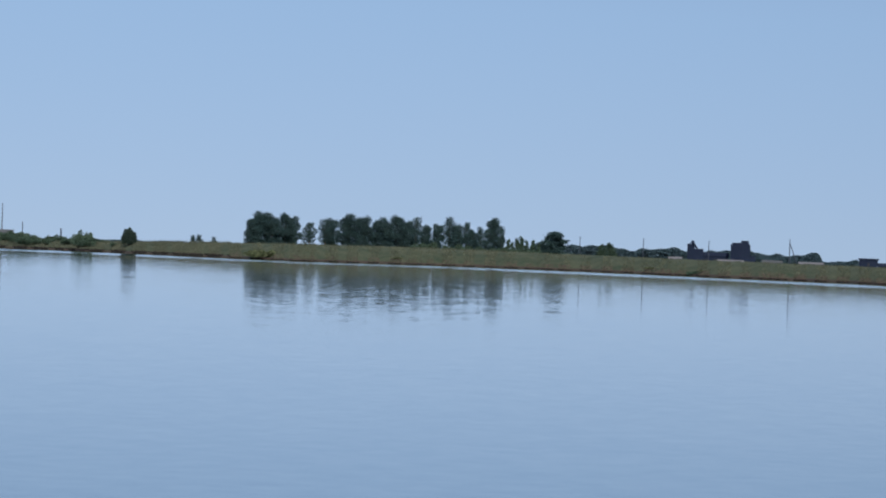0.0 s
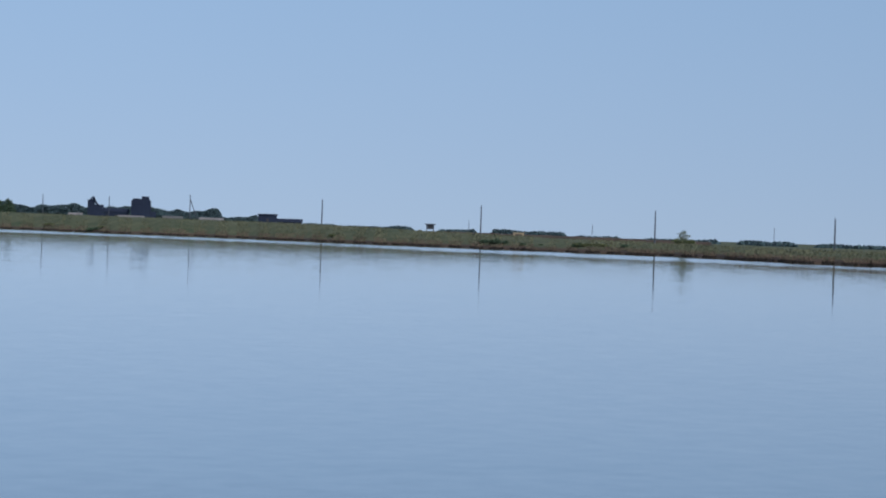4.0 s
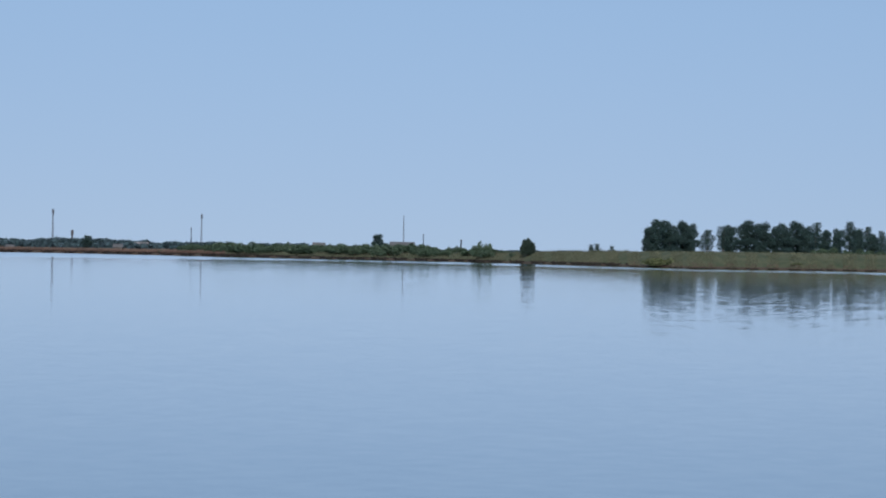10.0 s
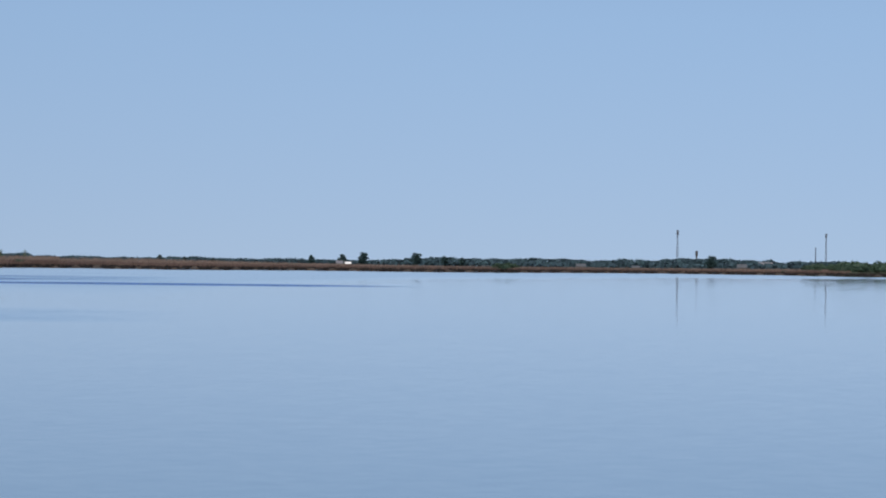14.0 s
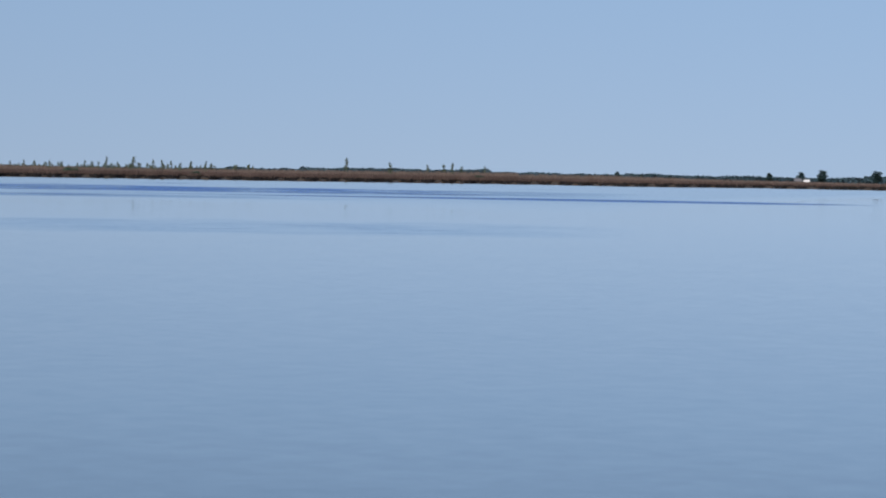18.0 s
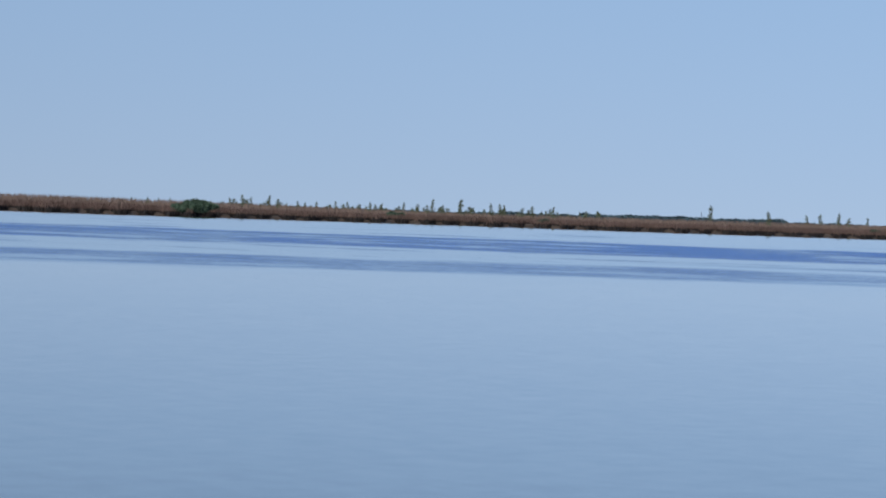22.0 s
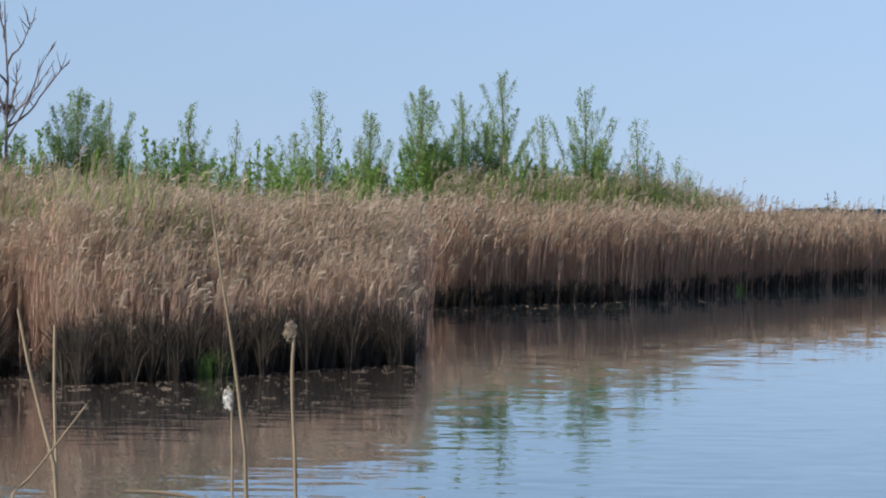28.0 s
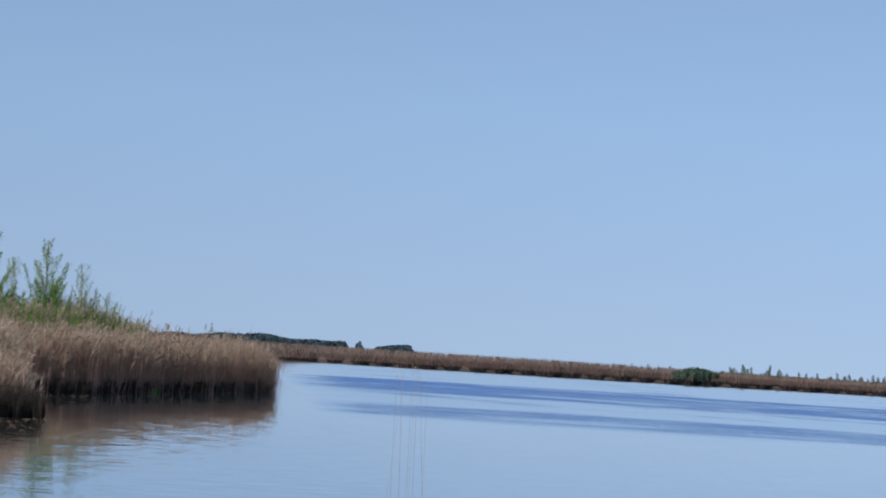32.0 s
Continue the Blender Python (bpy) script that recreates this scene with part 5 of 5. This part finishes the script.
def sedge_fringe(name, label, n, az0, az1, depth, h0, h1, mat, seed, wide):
    """Short tangled blades at the foot of the reeds, black for old wet stems and for shade."""
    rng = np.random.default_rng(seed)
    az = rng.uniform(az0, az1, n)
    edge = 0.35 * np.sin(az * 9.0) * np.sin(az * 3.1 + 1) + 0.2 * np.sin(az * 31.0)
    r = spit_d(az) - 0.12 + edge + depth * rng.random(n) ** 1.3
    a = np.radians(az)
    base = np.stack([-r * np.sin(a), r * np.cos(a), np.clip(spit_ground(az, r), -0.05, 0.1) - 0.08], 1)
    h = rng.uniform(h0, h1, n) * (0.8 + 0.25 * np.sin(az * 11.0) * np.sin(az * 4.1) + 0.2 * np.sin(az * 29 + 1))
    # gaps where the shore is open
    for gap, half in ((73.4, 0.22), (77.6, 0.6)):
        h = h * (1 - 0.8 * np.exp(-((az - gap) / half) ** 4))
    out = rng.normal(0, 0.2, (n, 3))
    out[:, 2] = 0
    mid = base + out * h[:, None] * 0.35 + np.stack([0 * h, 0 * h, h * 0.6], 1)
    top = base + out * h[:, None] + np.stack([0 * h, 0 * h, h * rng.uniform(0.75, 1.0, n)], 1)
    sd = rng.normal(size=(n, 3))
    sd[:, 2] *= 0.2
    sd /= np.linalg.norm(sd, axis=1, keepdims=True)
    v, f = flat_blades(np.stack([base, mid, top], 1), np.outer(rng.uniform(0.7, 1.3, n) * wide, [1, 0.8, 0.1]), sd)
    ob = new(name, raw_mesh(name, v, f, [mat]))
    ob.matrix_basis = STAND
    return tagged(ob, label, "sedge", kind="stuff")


sedge_fringe("sedge_fringe", "black rotting sedge and painted shade at the foot of the near reeds", 46000, 68.6, 87.0, 1.9, 0.58, 1.12, SEDGE, 31, 0.013)
sedge_fringe("sedge_fringe", "black rotting sedge and painted shade along the foot of the reed wall", 32000, 56.8, 68.6, 1.3, 0.38, 0.8, SEDGE, 32, 0.021)


def floating_bits():
    """Broken reed pieces and white seeds on the water before the reeds."""
    rng = np.random.default_rng(41)
    n = 950
    az = rng.uniform(57, 82, n)
    r = spit_d(az) - 0.4 - 6.0 * rng.random(n) ** 2.2
    a = np.radians(az)
    c = np.stack([-r * np.sin(a), r * np.cos(a), np.full(n, 0.006)], 1)
    d = rng.normal(size=(n, 3))
    d[:, 2] = 0
    d /= np.linalg.norm(d, axis=1, keepdims=True)
    ln = (0.012 + 0.09 * rng.random(n) ** 3)[:, None]
    path = np.stack([c - d * ln, c + np.array([0, 0, 0.004]), c + d * ln], 1)
    v, f = tubes(path, np.outer(rng.uniform(0.0014, 0.003, n), [1, 1, 0.7]), 4)
    ob = new("floating_reed_bits", raw_mesh("floating_reed_bits", v, f, [PLUME]))
    ob.matrix_basis = STAND
    tagged(ob, "pale broken reed pieces floating before the reeds", "debris", kind="stuff")


floating_bits()

# ---------------------------------------------------------------- young trees on the spit


def along(path, u):
    """Points at the shares u of a path of evenly spaced points."""
    s = np.linspace(0, 1, len(path))
    return np.stack([np.interp(u, s, path[:, c]) for c in range(3)], 1)


def sapling(label, height, seed, spread=0.9, n=1500, leaf=0.052, low=0.62, bare_top=0.0):
    """A young poplar: one to three leaders with steep shoots, silvery leaves above and fresh green ones below."""
    rng = np.random.default_rng(seed)
    root = tagged(new("young_tree"), label, "young tree")
    k = 8
    wob = np.cumsum(rng.normal(0, 0.008 * height, (k, 2)), 0)
    stem = np.column_stack([wob - wob[0], np.linspace(0, height, k)])
    leaders = [(stem, 27, 1.0)]
    for j in range(2 if spread > 0.85 else 1):
        t0 = rng.uniform(0.28, 0.42)
        a = rng.uniform(0, 6.28)
        ln = height * rng.uniform(0.62, 0.82) - t0 * height
        out = np.array([math.cos(a), math.sin(a), 0]) * ln * rng.uniform(0.12, 0.2) * spread
        s = np.linspace(0, 1, k)[:, None]
        p = along(stem, np.array([t0])) + out * s ** 0.8 + np.array([0, 0, ln]) * s ** 1.05
        leaders.append((p, 10, 0.6))
    pts, lowpts = [], []
    share = n / 60.0
    for path, nb, size in leaders:
        v, f = tubes(path[None], np.linspace(0.011 * height * size, 0.0015 * height, k)[None], 6)
        part("stem", raw_mesh("stem", v, f, [PALE_BARK], smooth=True), None, root)
        # leaves close to the leader's end
        m = int(share * 1.6 * size)
        pts.append(along(path, rng.uniform(0.55, 1.0, m)) + rng.normal(0, 0.035, (m, 3)))
        for i in range(nb):
            t = 0.16 + 0.80 * ((i + 0.5) / nb) ** 0.9
            a = i * 2.4 + rng.uniform(-0.5, 0.5)
            ln = spread * 1.75 * size * (1.04 - t) ** 0.8 * rng.uniform(0.4, 1.25)
            s = np.linspace(0, 1, 5)[:, None]
            tilt = rng.uniform(0.32, 0.62)
            shoot = along(path, np.array([t])) + np.array([math.cos(a), math.sin(a), 0]) * ln * tilt * s ** 0.75 + np.array([0, 0, ln * 0.85]) * s ** 1.15
            v, f = tubes(shoot[None], (np.linspace(0.0042, 0.0012, 5) * height * 0.45)[None], 4)
            part("branch", raw_mesh("branch", v, f, [PALE_BARK], smooth=True), None, root)
            m = int(share * (0.08 + 1.15 * ln))
            u = 0.12 + 0.88 * rng.random(m) ** 0.9
            q = along(shoot, u) + rng.normal(0, 1, (m, 3)) * (0.10 - 0.065 * u)[:, None]
            q = q[rng.random(m) > bare_top * t]
            line = low * height * rng.uniform(0.85, 1.2)
            pts.append(q[q[:, 2] > line])
            lowpts.append(q[q[:, 2] <= line])
    # shoots round the foot, each a slim spike of leaves
    for i in range(16):
        a = rng.uniform(0, 6.28)
        rr = spread * rng.uniform(0.2, 0.9)
        h = height * rng.uniform(0.42, 0.66) * (1.1 - 0.3 * rr / spread)
        p0 = np.array([rr * 0.7 * math.cos(a), rr * 0.7 * math.sin(a), 0])
        m = int(share * 2.2)
        u = rng.uniform(0.2, 1.0, m)[:, None]
        lowpts.append(p0 * (1 + 0.35 * u) + np.array([0, 0, h]) * u + rng.normal(0, 1, (m, 3)) * (0.12 - 0.09 * u))
    p = np.concatenate(pts)
    v, f = leaves(p, leaf * rng.uniform(0.6, 1.3, len(p)), 1.3, 0.42, rng)
    part("crown", raw_mesh("crown", v, f, [SILVER_LEAF]), None, root)
    p = np.concatenate(lowpts)
    v, f = leaves(p, leaf * rng.uniform(0.7, 1.5, len(p)), 0.9, 0.5, rng)
    part("lower_foliage", raw_mesh("lower_foliage", v, f, [FRESH_LEAF]), None, root)
    return root


def shoot_bush(label, height, spread, seed, n=5200, leaf=0.055, mat=FRESH_LEAF):
    """A low bush of upright leafy shoots."""
    rng = np.random.default_rng(seed)
    root = tagged(new("bush"), label, "bush")
    paths, pts = [], []
    for i in range(22):
        a = rng.uniform(0, 6.28)
        rr = spread * math.sqrt(rng.random())
        h = height * rng.uniform(0.5, 1.0) * (1 - 0.35 * rr / spread)
        s = np.linspace(0, 1, 4)[:, None]
        p = np.array([rr * math.cos(a), rr * math.sin(a), 0]) * (0.45 + 0.55 * s ** 0.8) + np.array([0, 0, h]) * s
        paths.append(p)
        u = rng.uniform(0.15, 1.0, n // 22)
        pts.append(along(p, u) + rng.normal(0, 1, (n // 22, 3)) * (0.10 - 0.075 * u)[:, None])
    v, f = tubes(np.array(paths), np.tile(np.linspace(0.012, 0.003, 4), (22, 1)), 4)
    part("stem_cluster", raw_mesh("stem_cluster", v, f, [PALE_BARK], smooth=True), None, root)
    p = np.concatenate(pts)
    v, f = leaves(p, leaf * rng.uniform(0.6, 1.4, len(p)), 1.0, 0.5, rng)
    part("crown", raw_mesh("crown", v, f, [mat]), None, root)
    return root


def on_spit(az, d, top):
    z0 = float(spit_ground(az, d)) - 0.05
    return z0, rise(top, d) - z0


saplings = [(63.25, 74, 172, 0.9, 900), (64.56, 72, 225, 1.2, 1700), (65.52, 73, 178, 0.9, 1100), (66.42, 70, 252, 1.1, 1900), (67.47, 70, 216, 1.1, 1800), (68.28, 69, 228, 1.2, 2300), (69.64, 64, 180, 0.8, 1700), (70.94, 64, 219, 0.8, 1300), (71.43, 66, 143, 0.9, 900),
            (72.71, 64, 166, 0.5, 500), (73.72, 62, 188, 0.9, 1700), (74.55, 62, 125, 0.7, 700), (75.23, 61, 143, 0.6, 600), (75.71, 58, 200, 0.5, 600), (76.40, 59, 203, 1.25, 2600), (78.75, 58, 215, 1.1, 2000), (69.96, 64, 140, 0.8, 900), (64.06, 73, 130, 0.9, 900), (62.50, 76, 104, 0.8, 700), (62.05, 77, 76, 0.8, 600)]
for i, (az, d, e, sp, n) in enumerate(saplings):
    z0, h = on_spit(az, d, e)
    t = sapling("slender young poplar in fresh leaf behind the reeds", h, 200 + i, sp * 1.5, int(n * 10.0), bare_top=0.65 if i % 3 == 1 else 0.45)
    tagged(t, group="young trees on the spit")
    t.matrix_basis = STAND @ Matrix.Translation(spot(az, d, z0)) @ pose(0, 0, 0, 0, 0, i * 47)
fresh = [shoot_bush("bright green willow shoots behind the reeds", 2.0, 0.75, 300 + i) for i in range(4)]
rs = random.Random(9)
for i in range(52):
    az = 61.6 + 18.5 * (i + rs.random()) / 52
    d = float(np.interp(az, [61, 66, 70, 80], [78, 72, 66, 58])) + rs.uniform(-4, 4)
    e = float(np.interp(az, [61.6, 63, 66, 69, 72, 76, 80], [55, 115, 160, 168, 175, 205, 225])) * rs.uniform(0.48, 0.98)
    z0, h = on_spit(az, d, e)
    ob = put(fresh[i % 4], STAND @ Matrix.Translation(spot(az, d, z0)) @ pose(0, 0, 0, 0, 0, rs.uniform(0, 360)) @ Matrix.Diagonal((h / 2.0 * 0.8, h / 2.0 * 0.8, h / 1.95, 1)))
    tagged(ob, group="willow shoots on the spit")

z0, h = on_spit(58.7, 88, 58)
tip_bush = shoot_bush("sparse grey-green twiggy shrub near the tip of the spit", 2.0, 0.9, 310, n=2200, leaf=0.06, mat=PALE_WILLOW)
tip_bush.matrix_basis = STAND @ Matrix.Translation(spot(58.7, 88, z0)) @ Matrix.Diagonal((h / 2.0, h / 2.0, h / 1.95, 1))


def bare_tree(az, d, e):
    """A dead tree: forking bare branches."""
    z0, h = on_spit(az, d, e)
    rng = np.random.default_rng(77)
    root = tagged(new("dead_tree"), "bare dead tree with forking branches behind the reeds", "tree")
    trunk = np.column_stack([np.cumsum(rng.normal(0, 0.03, 8)), np.cumsum(rng.normal(0, 0.03, 8)), np.linspace(0, h, 8)])
    v, f = tubes(trunk[None], np.linspace(0.066, 0.012, 8)[None], 7)
    part("trunk", raw_mesh("trunk", v, f, [DEAD_WOOD], smooth=True), None, root)
    right = np.array([math.cos(radians(az)), math.sin(radians(az)), 0])
    toward = np.array([-math.sin(radians(az)), math.cos(radians(az)), 0])
    limbs = [(0.62, -0.95, 1.95, 0.2), (0.77, 0.68, 1.12, -0.3), (0.85, -0.12, 0.9, 0.1), (0.60, -0.32, 1.3, 0.4), (0.50, 1.20, 2.25, -0.4), (0.55, 1.40, 1.65, 0.3), (0.58, 0.42, 1.5, 0.5), (0.54, 0.9, 1.5, -0.2), (0.70, -0.5, 0.8, -0.5), (0.40, -0.7, 1.6, 0.4)]
    for t, out, up, dep in limbs:
        p0 = np.array([np.interp(t * h, trunk[:, 2], trunk[:, 0]), np.interp(t * h, trunk[:, 2], trunk[:, 1]), t * h])
        s = np.linspace(0, 1, 9)[:, None]
        kink = np.cumsum(rng.normal(0, 0.035, (9, 3)), 0) * s ** 0.3
        path = p0 + (right * out + toward * dep) * s ** rng.uniform(0.7, 1.1) + np.array([0, 0, up]) * s ** rng.uniform(0.95, 1.3) + kink
        paths, rad = [path], [np.linspace(0.031, 0.009, 9)]
        for k in range(8):
            u = rng.uniform(0.3, 0.95)
            q = along(path, np.array([u]))[0]
            e2 = q + right * (rng.uniform(-0.25, 0.25) + 0.1 * out) + toward * rng.uniform(-0.2, 0.2) + np.array([0, 0, rng.uniform(0.15, 0.5)])
            paths.append(q + (e2 - q) * s + np.cumsum(rng.normal(0, 0.008, (9, 3)), 0) * s)
            rad.append(np.linspace(0.013, 0.006, 9))
        v, f = tubes(np.array(paths), np.array(rad), 5)
        part("limb", raw_mesh("limb", v, f, [DEAD_WOOD], smooth=True), None, root)
    root.matrix_basis = STAND @ Matrix.Translation(spot(az, d, z0))
    # a clump of old twigs in the fork
    nest = tagged(new("twig_clump"), "dark clump of old twigs in the dead tree", "nest")
    p = rng.normal(0, 0.09, (160, 3))
    v, f = leaves(p, np.full(160, 0.13), 0.0, 0.2, rng)
    part("twig_bundle", raw_mesh("twig_bundle", v, f, [BARK]), None, nest)
    nest.matrix_basis = STAND @ Matrix.Translation(spot(az, d, z0 + 0.62 * h))


bare_tree(78.08, 58, 366)
z0, h = on_spit(80.9, 55, 370)
big = sapling("tall sparse young willow with drying leaves", h, 401, 1.9, 2200, leaf=0.10, low=0.1, bare_top=0.6)
big.matrix_basis = STAND @ Matrix.Translation(spot(80.9, 55, z0))

# ---------------------------------------------------------------- plants by the camera


def sight(d, pairs):
    """A path at distance d through pairs of azimuth and rise over the eye's level."""
    return [spot(a, d, rise(e, d)) for a, e in pairs]


def stalk(name, label, category, d, pairs, r0, r1, mat=OLD_STALK, foot=True):
    pts = sight(d, pairs)
    if foot:
        last, prev = pts[-1], pts[-2]
        dirv = (last - prev).normalized()
        pts.append(Vector((last.x + dirv.x * 0.25, last.y + dirv.y * 0.25, -0.15)))
    pts = np.array([tuple(p) for p in pts])
    k = len(pts)
    t = np.linspace(0, k - 1, k * 3)
    path = np.stack([np.interp(t, np.arange(k), pts[:, c]) for c in range(3)], 1)
    path[1:-1] = (path[:-2] + 2 * path[1:-1] + path[2:]) / 4
    root = tagged(new(name), label, category)
    root.matrix_basis = STAND
    v, f = tubes(path[None], np.linspace(r1, r0, len(path))[None] * 0.55, 8)
    part("stem", raw_mesh("stem", v, f, [mat], smooth=True), None, root)
    return root, pts


def fluff(root, centre, size, n, seed, name="seed_head", mat=None, stretch=(1, 1, 1.5)):
    rng = np.random.default_rng(seed)
    d = rng.normal(size=(n, 3))
    d /= np.linalg.norm(d, axis=1, keepdims=True)
    p = np.array(tuple(centre)) + d * size * rng.uniform(0.3, 1.0, (n, 1)) * np.array(stretch)
    v, f = leaves(p, size * rng.uniform(0.4, 0.9, n), 0.3, 0.35, rng)
    part(name, raw_mesh(name, v, f, [mat or PLUME]), None, root)


root, _ = stalk("reed_stalk", "tall dry leaning reed stalk near the camera", "reed", 1.80, [(73.47, 48), (73.22, -81), (72.98, -191), (72.73, -320), (72.45, -502)], 0.0033, 0.0012)
v, f = blades(np.array([[tuple(p) for p in sight(1.80, [(73.0, -186), (72.95, -165), (72.86, -160)])]]), np.array([[0.003, 0.0048, 0.0009]]), np.array([[0.3, 0.2, 0.93]]))
part("leaf", raw_mesh("leaf", v, f, [PLUME]), None, root)
root, pts = stalk("cattail", "old cattail with a frayed pale head", "cattail", 2.10, [(71.65, -216), (71.56, -200), (71.46, -203), (71.44, -225), (71.48, -260), (71.47, -340), (71.33, -502)], 0.0030, 0.0027)
fluff(root, sight(2.10, [(71.53, -206)])[0], 0.0063, 260, 3)
root, pts = stalk("cattail", "broken cattail with white seed fluff", "cattail", 1.86, [(73.06, -311), (72.93, -308), (72.86, -322), (72.90, -345), (72.85, -502)], 0.0018, 0.0018)
fluff(root, sight(1.86, [(72.99, -326)])[0], 0.0038, 260, 5, mat=WHITE, stretch=(1, 1, 2.6))
stalk("reed_stalk", "dry pale reed stalk near the camera", "reed", 1.95, [(77.86, -167), (77.63, -261), (77.3, -360), (76.79, -501)], 0.0036, 0.0021)
stalk("reed_stalk", "thin grey reed stalk near the camera", "reed", 2.10, [(77.01, -197), (77.02, -320), (76.92, -499)], 0.0027, 0.0024)
stalk("reed_stalk", "broken slanting reed stalk near the camera", "reed", 1.80, [(76.26, -335), (77.1, -419), (77.61, -468), (78.2, -505)], 0.0021, 0.0012)
stalk("fallen_reed", "pale fallen reed stem bent over the water", "reed", 1.65, [(75.4, -488), (74.54, -490), (73.75, -500), (73.4, -530)], 0.0030, 0.0018)
stalk("reed_stalk", "broken reed stalk bent over like a hook", "reed", 1.80, [(69.30, -520), (68.77, -509), (68.31, -496), (68.40, -508), (68.41, -531), (68.33, -587)], 0.0024, 0.0018)


def grass_tuft(az, d, h, seed):
    rng = np.random.default_rng(seed)
    n = 140
    root = tagged(new("grass_tuft"), "bright green grass tuft at the waterline", "grass", "grass tufts at the waterline")
    base = rng.normal(0, 0.12, (n, 3))
    base[:, 2] = 0
    out = rng.normal(0, 0.35, (n, 3))
    out[:, 2] = 0
    hh = h * rng.uniform(0.5, 1.0, n)
    up = np.array([0, 0, 1.0])
    path = np.stack([base, base + out * hh[:, None] * 0.4 + up * hh[:, None] * 0.65, base + out * hh[:, None] + up * hh[:, None] * 0.95], 1)
    sd = rng.normal(size=(n, 3))
    sd[:, 2] = 0
    sd /= np.linalg.norm(sd, axis=1, keepdims=True)
    v, f = blades(path, np.outer(np.full(n, 0.010), [1, 0.8, 0.1]), sd)
    part("tussock", raw_mesh("tussock", v, f, [FRESH_LEAF]), None, root)
    root.matrix_basis = STAND @ Matrix.Translation(spot(az, d, -0.05))


for i, (az, hh) in enumerate([(73.44, 0.5), (60.97, 0.38)]):
    grass_tuft(az, float(spit_d(az)) - 0.2, hh, 500 + i)
